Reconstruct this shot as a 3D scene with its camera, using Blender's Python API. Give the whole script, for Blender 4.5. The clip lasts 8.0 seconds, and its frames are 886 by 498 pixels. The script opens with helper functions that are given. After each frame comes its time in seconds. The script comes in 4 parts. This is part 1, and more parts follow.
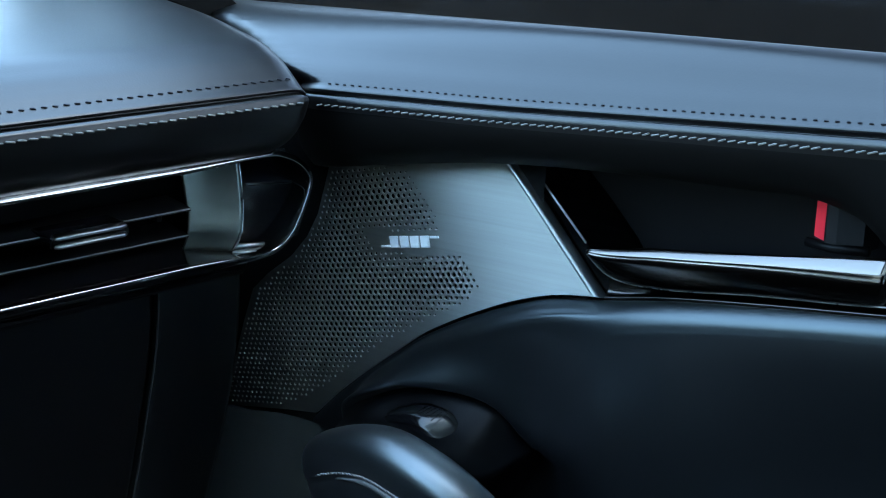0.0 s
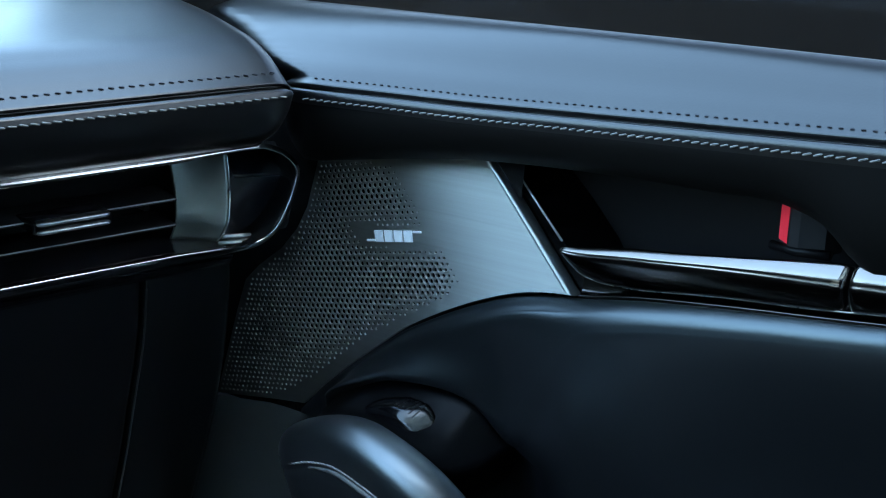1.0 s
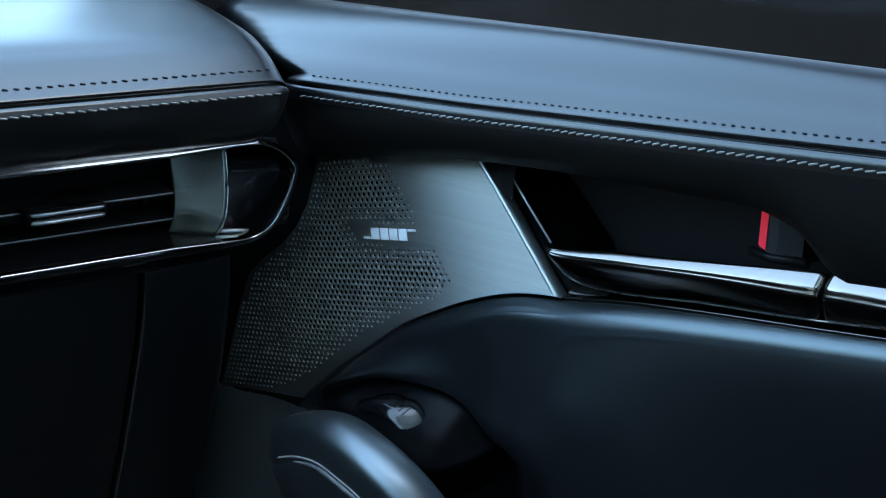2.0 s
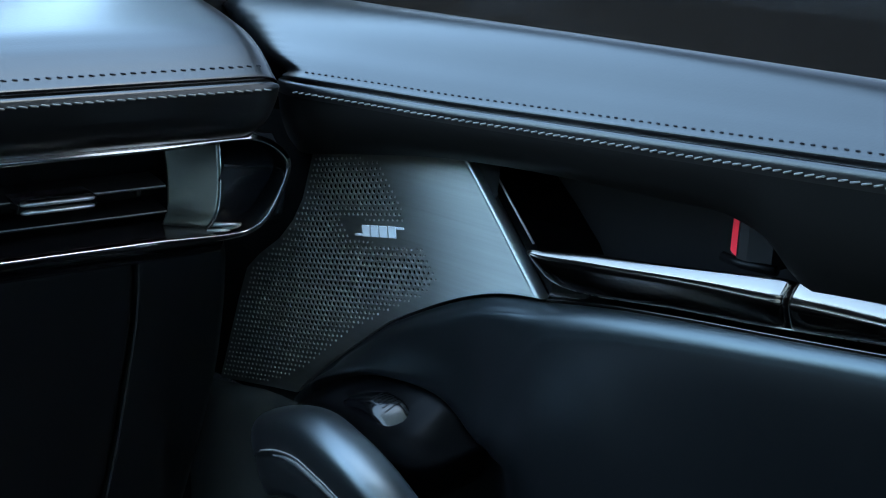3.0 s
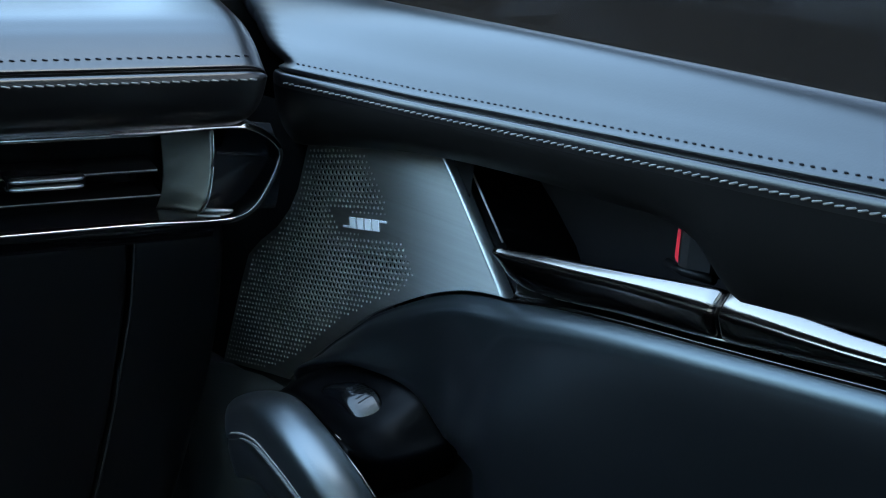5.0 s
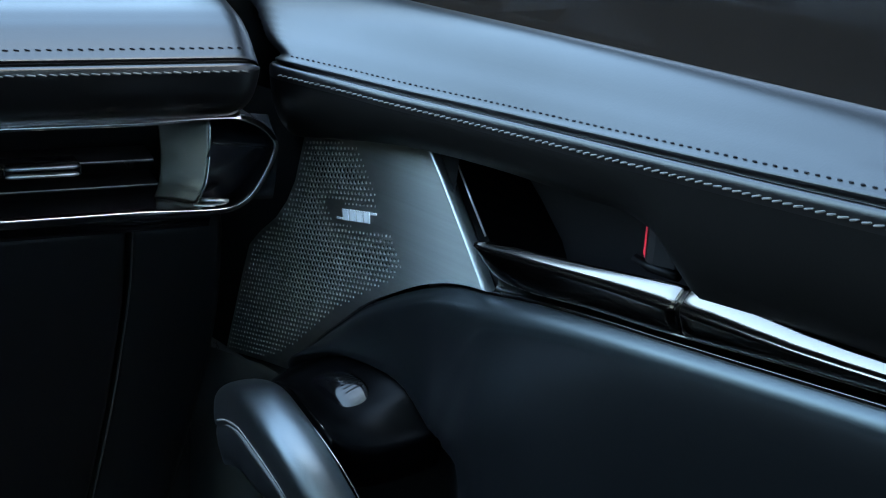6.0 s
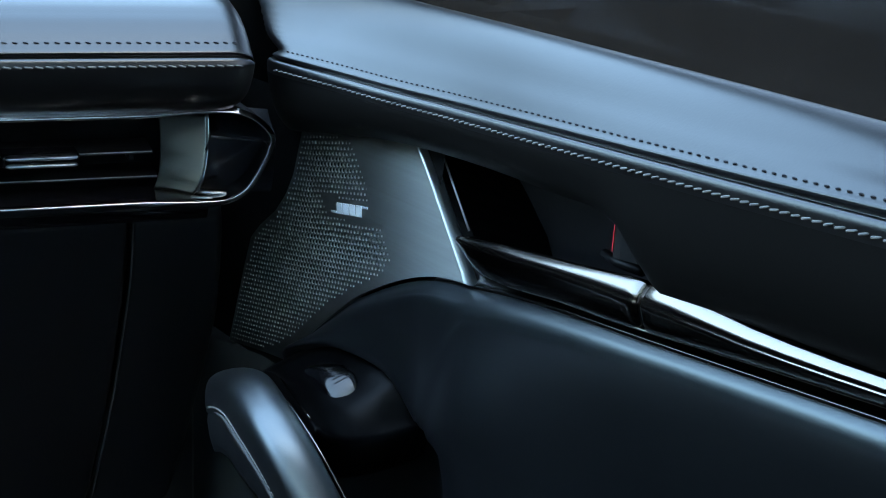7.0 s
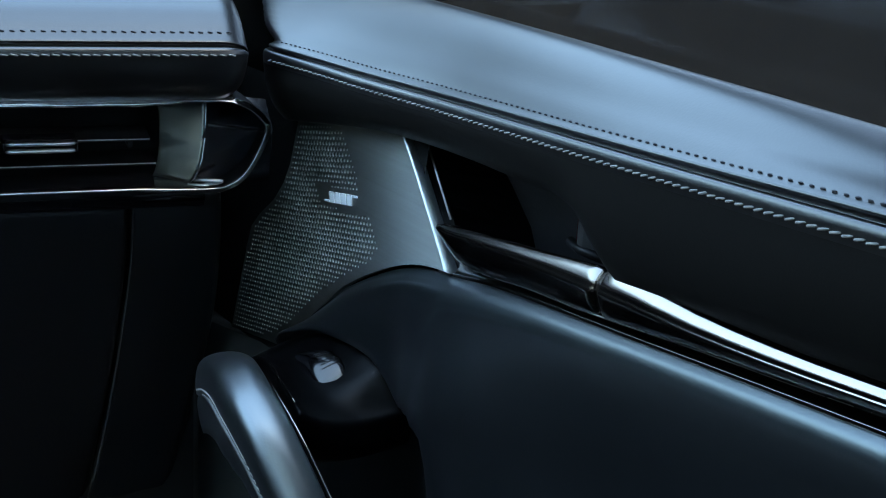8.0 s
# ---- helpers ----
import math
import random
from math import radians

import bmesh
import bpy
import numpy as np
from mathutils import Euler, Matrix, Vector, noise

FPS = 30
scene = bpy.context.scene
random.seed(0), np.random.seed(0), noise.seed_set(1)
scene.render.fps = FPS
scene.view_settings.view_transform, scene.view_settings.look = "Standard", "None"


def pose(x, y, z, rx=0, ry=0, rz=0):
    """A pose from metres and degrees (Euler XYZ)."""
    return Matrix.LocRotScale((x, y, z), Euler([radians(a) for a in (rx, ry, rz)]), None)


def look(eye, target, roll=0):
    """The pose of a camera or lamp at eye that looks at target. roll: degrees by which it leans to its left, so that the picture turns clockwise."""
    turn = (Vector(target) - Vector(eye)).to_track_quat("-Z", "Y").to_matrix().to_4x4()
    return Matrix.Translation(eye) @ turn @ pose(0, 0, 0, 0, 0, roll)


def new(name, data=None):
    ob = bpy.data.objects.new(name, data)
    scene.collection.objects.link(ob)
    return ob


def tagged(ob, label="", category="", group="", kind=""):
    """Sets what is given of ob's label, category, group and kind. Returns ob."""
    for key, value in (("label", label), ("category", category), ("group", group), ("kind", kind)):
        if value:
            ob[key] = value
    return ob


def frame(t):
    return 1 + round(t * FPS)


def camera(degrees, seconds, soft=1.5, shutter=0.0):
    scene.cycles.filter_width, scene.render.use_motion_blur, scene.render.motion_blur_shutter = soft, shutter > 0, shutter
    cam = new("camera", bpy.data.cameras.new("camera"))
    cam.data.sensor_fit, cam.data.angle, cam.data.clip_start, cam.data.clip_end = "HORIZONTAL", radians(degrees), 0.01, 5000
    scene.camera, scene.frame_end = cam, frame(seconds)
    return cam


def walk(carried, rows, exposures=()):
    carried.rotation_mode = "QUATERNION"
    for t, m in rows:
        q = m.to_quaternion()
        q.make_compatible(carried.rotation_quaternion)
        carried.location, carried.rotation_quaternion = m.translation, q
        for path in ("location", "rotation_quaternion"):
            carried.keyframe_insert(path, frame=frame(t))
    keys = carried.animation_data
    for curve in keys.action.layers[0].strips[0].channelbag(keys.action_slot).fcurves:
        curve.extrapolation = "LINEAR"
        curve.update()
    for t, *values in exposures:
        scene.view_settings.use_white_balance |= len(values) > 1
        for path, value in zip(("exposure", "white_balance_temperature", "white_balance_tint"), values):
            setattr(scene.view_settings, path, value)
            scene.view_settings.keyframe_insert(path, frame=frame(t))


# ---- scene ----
cam = camera(40.0, 8.0, soft=1.1)
PATH = [
    (0, (0.053, 0.046, 0.945), (1.359, 1.449, 0.373), 0.6),
    (0.5, (0.066, 0.03, 0.945), (1.34, 1.461, 0.372), 0.9),
    (1, (0.077, 0.017, 0.946), (1.318, 1.476, 0.369), 1.2),
    (1.5, (0.089, 0.006, 0.947), (1.294, 1.494, 0.368), 1.4),
    (3, (0.131, -0.026, 0.949), (1.225, 1.542, 0.362), 2.2),
    (3.5, (0.144, -0.036, 0.951), (1.204, 1.554, 0.361), 2.4),
    (4, (0.157, -0.047, 0.952), (1.179, 1.565, 0.355), 2.7),
    (4.5, (0.172, -0.056, 0.95), (1.156, 1.581, 0.357), 3.1),
    (6, (0.216, -0.083, 0.953), (1.082, 1.614, 0.344), 3.5),
    (6.5, (0.229, -0.094, 0.953), (1.063, 1.618, 0.342), 3.6),
    (7, (0.24, -0.104, 0.954), (1.038, 1.625, 0.342), 3.7),
    (7.5, (0.251, -0.115, 0.955), (1.011, 1.63, 0.342), 3.8),
    (8, (0.268, -0.126, 0.953), (0.991, 1.634, 0.336), 3.8),
]
EXPOSURE = 5.06
walk(cam, [(t, look(eye, target, roll)) for t, eye, target, roll in PATH], exposures=[(0, EXPOSURE + 0.06, 7120, 2), (4, EXPOSURE - 0.06, 7400, 4), (8, EXPOSURE + 0.07, 7600, 5)])

# ---------------------------------------------------------------- light
world = bpy.data.worlds.new("sky")
scene.world = world
world.use_nodes = True
wn = world.node_tree
sky = wn.nodes.new("ShaderNodeTexSky")
sky.sky_type = "NISHITA"
sky.sun_disc = False
sky.dust_density = 1.0
sky.ozone_density = 2.2
sky.sun_elevation = radians(52)
sky.sun_rotation = radians(173)
wn.links.new(sky.outputs["Color"], wn.nodes["Background"].inputs["Color"])
wn.nodes["Background"].inputs["Strength"].default_value = 0.15
sun = new("sun", bpy.data.lights.new("sun", "SUN"))
sun.data.energy = 2.0
sun.data.angle = radians(0.5)
sun.data.color = (1.0, 0.95, 0.88)
sun.matrix_world = look((0.4, -3.2, 4.6), (0, 0, 0))


# ---------------------------------------------------------------- materials
def node_material(name, base, rough, metal=0.0, spec=0.5, vary=0.15, vary_scale=14.0, bump=0.0, bump_scale=900.0,
                  rough_vary=0.08, stretch=(1, 1, 1), cells=False, coat=0.0, coat_rough=0.05, brush=0.0):
    """A surface with colour and gloss uneven at two scales and a fine relief."""
    m = bpy.data.materials.new(name)
    m.use_nodes = True
    n, l = m.node_tree.nodes, m.node_tree.links
    b = n["Principled BSDF"]
    b.inputs["Metallic"].default_value = metal
    b.inputs["Specular IOR Level"].default_value = spec
    b.inputs["Coat Weight"].default_value = coat
    b.inputs["Coat Roughness"].default_value = coat_rough
    if brush:
        # lines run level, so light spreads up and down
        tg = n.new("ShaderNodeTangent")
        tg.direction_type, tg.axis = "RADIAL", "Z"
        b.inputs["Anisotropic"].default_value = brush
        b.inputs["Anisotropic Rotation"].default_value = 0.25
        l.new(tg.outputs["Tangent"], b.inputs["Tangent"])
    co = n.new("ShaderNodeTexCoord")
    mp = n.new("ShaderNodeMapping")
    mp.inputs["Scale"].default_value = stretch
    l.new(co.outputs["Object"], mp.inputs["Vector"])
    big = n.new("ShaderNodeTexNoise")
    big.inputs["Scale"].default_value = vary_scale
    big.inputs["Detail"].default_value = 6
    l.new(mp.outputs["Vector"], big.inputs["Vector"])
    fine = n.new("ShaderNodeTexNoise")
    fine.inputs["Scale"].default_value = vary_scale * 22
    fine.inputs["Detail"].default_value = 3
    l.new(mp.outputs["Vector"], fine.inputs["Vector"])
    mean = n.new("ShaderNodeMath")
    mean.operation = "MULTIPLY_ADD"
    mean.inputs[1].default_value = 0.45
    l.new(fine.outputs["Fac"], mean.inputs[0])
    half = n.new("ShaderNodeMath")
    half.operation = "MULTIPLY"
    half.inputs[1].default_value = 0.55
    l.new(big.outputs["Fac"], half.inputs[0])
    l.new(half.outputs[0], mean.inputs[2])
    tone = n.new("ShaderNodeMix")
    tone.data_type = "RGBA"
    tone.inputs["A"].default_value = (*[c * (1 - vary) for c in base], 1)
    tone.inputs["B"].default_value = (*[min(1, c * (1 + vary)) for c in base], 1)
    l.new(mean.outputs[0], tone.inputs["Factor"])
    l.new(tone.outputs["Result"], b.inputs["Base Color"])
    gloss = n.new("ShaderNodeMapRange")
    gloss.inputs["From Min"].default_value, gloss.inputs["From Max"].default_value = 0.3, 0.7
    gloss.inputs["To Min"].default_value, gloss.inputs["To Max"].default_value = max(0.02, rough - rough_vary), rough + rough_vary
    l.new(mean.outputs[0], gloss.inputs["Value"])
    l.new(gloss.outputs["Result"], b.inputs["Roughness"])
    if bump:
        if cells:
            rel = n.new("ShaderNodeTexVoronoi")
            rel.feature = "SMOOTH_F1"
            out = rel.outputs["Distance"]
        else:
            rel = n.new("ShaderNodeTexNoise")
            rel.inputs["Detail"].default_value = 4
            out = rel.outputs["Fac"]
        rel.inputs["Scale"].default_value = bump_scale
        l.new(mp.outputs["Vector"], rel.inputs["Vector"])
        bp = n.new("ShaderNodeBump")
        bp.inputs["Strength"].default_value = bump
        bp.inputs["Distance"].default_value = 0.0004
        l.new(out, bp.inputs["Height"])
        l.new(bp.outputs["Normal"], b.inputs["Normal"])
    return m


LEATHER = node_material("black_leather", (0.0016, 0.0017, 0.0018), 0.295, spec=0.5, bump=0.055, bump_scale=1000, cells=True, rough_vary=0.012)
SKIRT = node_material("dull_leather", (0.0012, 0.0012, 0.0011), 0.48, spec=0.13, bump=0.12, bump_scale=1100, rough_vary=0.03)
PANEL = node_material("smooth_leather", (0.0024, 0.0027, 0.0031), 0.33, spec=0.80, bump=0.04, bump_scale=600, rough_vary=0.010)
DASH_SKIN = node_material("dash_skin", (0.0030, 0.0034, 0.0041), 0.45, spec=0.32, bump=0.15, bump_scale=1500, rough_vary=0.04)
SOFT = node_material("soft_black_plastic", (0.046, 0.047, 0.046), 0.6, spec=0.2, bump=0.3, bump_scale=1600, rough_vary=0.05)
SWITCH = node_material("switch_black", (0.003, 0.003, 0.0035), 0.15, spec=0.38, vary=0.1, rough_vary=0.01)
POD = node_material("pod_black", (0.0010, 0.0010, 0.0012), 0.34, spec=0.06, vary=0.1, rough_vary=0.02)
CUP = node_material("black_cup", (0.0012, 0.0012, 0.0014), 0.38, spec=0.07, vary=0.1, bump=0.1, bump_scale=1500)
SMOOTH_LEATHER = node_material("worn_leather", (0.0020, 0.0021, 0.0022), 0.36, spec=1.0, bump=0.10, bump_scale=900, cells=True, rough_vary=0.012, coat=0.7, coat_rough=0.36)
GLOSS = node_material("piano_black", (0.003, 0.003, 0.0035), 0.07, spec=0.25, vary=0.1, rough_vary=0.02)
SATIN_BLACK = node_material("satin_black", (0.006, 0.006, 0.0065), 0.45, spec=0.2, vary=0.1, bump=0.1, bump_scale=2000, rough_vary=0.03)
CHROME = node_material("chrome", (0.72, 0.72, 0.73), 0.10, metal=1.0, vary=0.05, rough_vary=0.03)
DARK_CHROME = node_material("dark_chrome", (0.138, 0.122, 0.112), 0.15, metal=1.0, vary=0.06, rough_vary=0.03)
BRUSHED = node_material("brushed_metal", (0.355, 0.366, 0.342), 0.46, metal=1.0, vary=0.26, vary_scale=9, stretch=(1, 0.3, 60), rough_vary=0.05, brush=0.8)
FIN = node_material("satin_metal", (0.195, 0.202, 0.184), 0.28, metal=1.0, vary=0.06, rough_vary=0.015, bump=0.06, bump_scale=1500)
DARK_VOID = node_material("black_felt", (0.006, 0.006, 0.006), 0.9, spec=0.1)
THREAD = node_material("grey_thread", (0.14, 0.136, 0.13), 0.7, spec=0.3, vary=0.2, vary_scale=300)
WELT = node_material("grey_piping", (0.10, 0.10, 0.098), 0.6, spec=0.3, vary=0.2, vary_scale=200, bump=0.3, bump_scale=900)
DARK_THREAD = node_material("dark_thread", (0.018, 0.018, 0.022), 0.75, spec=0.2, vary=0.2, vary_scale=300)
RED = node_material("red_plastic", (0.62, 0.02, 0.035), 0.4, vary=0.1)
BADGE = node_material("badge_print", (0.74, 0.76, 0.77), 0.45, metal=0.0, vary=0.05)
RUBBER = node_material("black_rubber", (0.003, 0.003, 0.003), 0.6, spec=0.1)
LINING = node_material("dark_lining", (0.02, 0.02, 0.021), 0.9, spec=0.2, bump=0.2)
CARPET = node_material("black_carpet", (0.006, 0.006, 0.0065), 0.95, spec=0.1, bump=0.6, bump_scale=500)
BODY = node_material("dark_body_paint", (0.02, 0.02, 0.022), 0.3, coat=0.5)
PAVING = node_material("pale_paving", (0.32, 0.33, 0.31), 0.85, bump=0.5, bump_scale=120)
PALE_WALL = node_material("pale_wall", (0.27, 0.30, 0.325), 0.85, vary=0.2, vary_scale=1.5)
SILVER_EDGE = node_material("polished_edge", (0.34, 0.365, 0.37), 0.34, metal=1.0, vary=0.08, rough_vary=0.04)
SILVER = node_material("satin_silver", (0.42, 0.42, 0.41), 0.36, metal=0.4, vary=0.06, rough_vary=0.03)
RIM_CHROME = node_material("vent_chrome", (0.42, 0.41, 0.41), 0.10, metal=1.0, vary=0.05, rough_vary=0.02)
POCKET = node_material("satin_piano_black", (0.010, 0.010, 0.012), 0.20, spec=0.4, vary=0.1, rough_vary=0.02)
CREASE_GLINT = node_material("satin_glint", (0.075, 0.078, 0.082), 0.35, metal=1.0, vary=0.1)
LIP = node_material("smoked_chrome", (0.060, 0.055, 0.050), 0.20, metal=1.0, vary=0.06)
GLINT_LINE = node_material("warm_glint_line", (0.30, 0.27, 0.235), 0.30, metal=1.0, vary=0.1)
BLOCKER_BLACK = node_material("dark_wall", (0.003, 0.003, 0.003), 0.9, vary=0.4, vary_scale=2)

# the gloss of these leathers is tinted blue to stand in for bluer sky light
for leather in (PANEL, SMOOTH_LEATHER):
    leather.node_tree.nodes["Principled BSDF"].inputs["Specular Tint"].default_value = (0.82, 0.95, 1.0, 1.0)


def glass_material(name, tint, gloss=0.04):
    m = bpy.data.materials.new(name)
    m.use_nodes = True
    n, l = m.node_tree.nodes, m.node_tree.links
    n.remove(n["Principled BSDF"])
    clear, mirror, mix, fres = (n.new(k) for k in ("ShaderNodeBsdfTransparent", "ShaderNodeBsdfGlossy", "ShaderNodeMixShader", "ShaderNodeLayerWeight"))
    clear.inputs["Color"].default_value = (*tint, 1)
    mirror.inputs["Roughness"].default_value = 0.02
    fres.inputs["Blend"].default_value = 0.5
    power, scaled = n.new("ShaderNodeMath"), n.new("ShaderNodeMath")
    power.operation, scaled.operation = "POWER", "MULTIPLY_ADD"
    power.inputs[1].default_value = 5
    scaled.inputs[1].default_value, scaled.inputs[2].default_value = 0.96, gloss
    l.new(fres.outputs["Facing"], power.inputs[0])
    l.new(power.outputs[0], scaled.inputs[0])
    l.new(scaled.outputs[0], mix.inputs[0])
    l.new(clear.outputs[0], mix.inputs[1])
    l.new(mirror.outputs[0], mix.inputs[2])
    l.new(mix.outputs[0], n["Material Output"].inputs["Surface"])
    return m


CLEAR_GLASS = glass_material("clear_glass", (0.86, 0.90, 0.88))
GREY_GLASS = glass_material("grey_glass", (0.38, 0.38, 0.38), 0.009)
TINTED_GLASS = glass_material("tinted_glass", (0.32, 0.33, 0.33))


# ---------------------------------------------------------------- mesh helpers
def part(name, bm, material, parent=None, label="", smooth=True):
    me = bpy.data.meshes.new(name)
    bmesh.ops.recalc_face_normals(bm, faces=bm.faces)
    bm.to_mesh(me)
    bm.free()
    for p in me.polygons:
        p.use_smooth = smooth
    me.materials.append(material)
    ob = new(name, me)
    if parent is not None:
        ob.parent = parent
        if parent.type == "EMPTY":
            ob.matrix_parent_inverse = Matrix.Translation(-parent.location)
    if label:
        tagged(ob, label)
    return ob


def thing(name, label, category, group="", kind="", at=(0, 0, 0)):
    e = new(name)
    e.empty_display_size = 0.05
    e.location = at
    return tagged(e, label, category, group, kind)


def curve(keys):
    """A smooth function through (at, value) pairs."""
    xs, vs = np.array([k[0] for k in keys], float), np.array([k[1] for k in keys], float)
    order = np.argsort(xs)
    xs, vs = xs[order], vs[order]
    ms = np.gradient(vs, xs) if len(xs) > 1 else np.zeros_like(vs)

    def value(x):
        if x <= xs[0]:
            return float(vs[0] + ms[0] * (x - xs[0]))
        if x >= xs[-1]:
            return float(vs[-1] + ms[-1] * (x - xs[-1]))
        i = int(np.searchsorted(xs, x) - 1)
        h = xs[i + 1] - xs[i]
        u = (x - xs[i]) / h
        return float((1 + 2 * u) * (1 - u) ** 2 * vs[i] + u * (1 - u) ** 2 * h * ms[i]
                     + u * u * (3 - 2 * u) * vs[i + 1] + u * u * (u - 1) * h * ms[i + 1])
    return value


def rounded_path(points, steps=5):
    """The polyline through the points, smoothed (Catmull-Rom), for profiles."""
    p = [Vector(q) for q in points]
    p = [p[0] * 2 - p[1], *p, p[-1] * 2 - p[-2]]
    out = []
    for i in range(1, len(p) - 2):
        for k in range(steps):
            u = k / steps
            out.append(0.5 * ((2 * p[i]) + (p[i + 1] - p[i - 1]) * u + (2 * p[i - 1] - 5 * p[i] + 4 * p[i + 1] - p[i + 2]) * u * u
                              + (3 * p[i] - p[i - 1] - 3 * p[i + 1] + p[i + 2]) * u ** 3))
    return out + [p[-2]]


def loft(rows, closed=False, caps=False, bm=None):
    bm = bm or bmesh.new()
    vs = [[bm.verts.new(q) for q in r] for r in rows]
    k = len(rows[0])
    for a, b in zip(vs, vs[1:]):
        for i in range(k if closed else k - 1):
            j = (i + 1) % k
            bm.faces.new((a[i], a[j], b[j], b[i]))
    if caps:
        bm.faces.new(vs[0])
        bm.faces.new(list(reversed(vs[-1])))
    return bm


def box(bm, lo, hi, m=None):
    m = m or Matrix()
    c = [bm.verts.new(m @ Vector((x, y, z))) for x in (lo[0], hi[0]) for y in (lo[1], hi[1]) for z in (lo[2], hi[2])]
    for f in ((0, 1, 3, 2), (4, 6, 7, 5), (0, 4, 5, 1), (2, 3, 7, 6), (0, 2, 6, 4), (1, 5, 7, 3)):
        bm.faces.new([c[i] for i in f])
    return bm


def bevel(bm, width, segments=3):
    bmesh.ops.bevel(bm, geom=bm.edges[:], offset=width, segments=segments, affect="EDGES", profile=0.6)
    return bm


def tube(bm, points, radius, sides=8, flat=1.0, up=Vector((0, 0, 1)), taper=None):
    """A round bar along the points; flat squeezes it across 'up'."""
    p = [Vector(q) for q in points]
    rings = []
    for i, q in enumerate(p):
        d = (p[min(i + 1, len(p) - 1)] - p[max(i - 1, 0)]).normalized()
        s = d.cross(up).normalized()
        u = s.cross(d)
        r = radius * (taper[i] if taper else 1)
        rings.append([q + s * math.cos(a) * r + u * math.sin(a) * r * flat for a in (2 * math.pi * k / sides for k in range(sides))])
    return loft(rings, closed=True, caps=True, bm=bm)


def step(a, b, v):
    v = max(0, min(1, (v - a) / (b - a)))
    return v * v * (3 - 2 * v)


def stitches(at, count, length, thick, normal_at, slant=0.0, seed=1):
    """Threads laid end to end along a seam: at(u) is the seam, normal_at(u) the surface's normal."""
    rnd = random.Random(seed)
    bm = bmesh.new()
    for i in range(count):
        u = (i + 0.5) / count
        a, b = at(u - 0.5 / count), at(u + 0.5 / count)
        c, d = (a + b) / 2, (b - a).normalized()
        nrm = normal_at(u).normalized()
        side = d.cross(nrm)
        d = (d + side * (slant + rnd.uniform(-0.06, 0.06))).normalized()
        half = length * rnd.uniform(0.92, 1.06) / 2
        pts = [c - d * half - nrm * thick * 0.9, c - d * half * 0.72 + nrm * thick * 0.35, c + nrm * thick * 0.55,
               c + d * half * 0.72 + nrm * thick * 0.35, c + d * half - nrm * thick * 0.9]
        tube(bm, pts, thick, sides=6, up=nrm, taper=[0.5, 0.95, 1, 0.95, 0.5])
    return bm


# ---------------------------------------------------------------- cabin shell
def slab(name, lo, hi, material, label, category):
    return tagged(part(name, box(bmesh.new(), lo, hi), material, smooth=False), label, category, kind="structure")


slab("floor", (-1.05, -1.3, -0.05), (0.62, 1.35, 0.0), CARPET, "black carpet on the footwell floor", "floor")
# unseen block, added to keep low reflections off the door panel
slab("floor_blocker", (-0.42, -1.0, 0.0), (-0.10, 0.75, 0.46), CARPET, "black block added on the floor to stop low reflections", "floor")
slab("wall_rear", (-1.05, -1.36, 0.0), (0.62, -1.3, 0.84), LINING, "dark lining closing the cabin behind", "wall")
slab("wall_front", (-1.05, 1.30, 0.0), (0.62, 1.35, 0.90), SOFT, "black bulkhead under the windscreen", "wall")
# the opening is added to let sky light fall from above
bm = bmesh.new()
for lo, hi in (((-1.05, -1.36), (0.62, -0.72)), ((-1.05, 0.10), (0.62, 0.22)), ((-1.05, -0.72), (-0.72, 0.10)), ((0.36, -0.72), (0.62, 0.10))):
    box(bm, (*lo, 1.28), (*hi, 1.32))
tagged(part("ceiling", bm, LINING, smooth=False), "dark cloth roof lining with an opening added for sky light", "ceiling", kind="structure")
slab("wall_left", (-1.10, -1.36, 0.0), (-1.05, 1.35, 0.90), CARPET, "black lining of the far door", "wall")
slab("wall_right", (0.605, -1.36, 0.0), (0.65, 1.35, 0.80), BODY, "dark outer skin of the cabin side", "wall")
# unseen panel, added to block far window light from the vent fin
slab("wall_left_blocker", (-1.10, -1.36, 0.90), (-1.05, -0.30, 1.32), LINING, "dark panel added across the cabin to block window light", "wall")
slab("wall_right_rear", (0.605, -0.62, 0.80), (0.65, -0.45, 1.32), LINING, "dark pillar behind the front door", "wall")



def pane(name, corners, material, label):
    bm = bmesh.new()
    n = (Vector(corners[1]) - Vector(corners[0])).cross(Vector(corners[2]) - Vector(corners[0])).normalized() * 0.004
    rows = [[Vector(c) for c in corners], [Vector(c) + n for c in corners]]
    loft(rows, closed=True, caps=True, bm=bm)
    ob = tagged(part(name, bm, material, smooth=False), label, "window", kind="structure")
    ob.visible_shadow = False
    return ob


pane("windscreen", [(-1.04, 1.31, 0.905), (0.60, 1.31, 0.905), (0.60, 0.22, 1.285), (-1.04, 0.22, 1.285)], CLEAR_GLASS, "clear sloping windscreen over the dashboard")
pane("window_left", [(-1.075, -0.30, 0.90), (-1.075, 1.30, 0.90), (-1.075, 1.30, 1.30), (-1.075, -0.30, 1.30)], TINTED_GLASS, "tinted side window across the cabin")

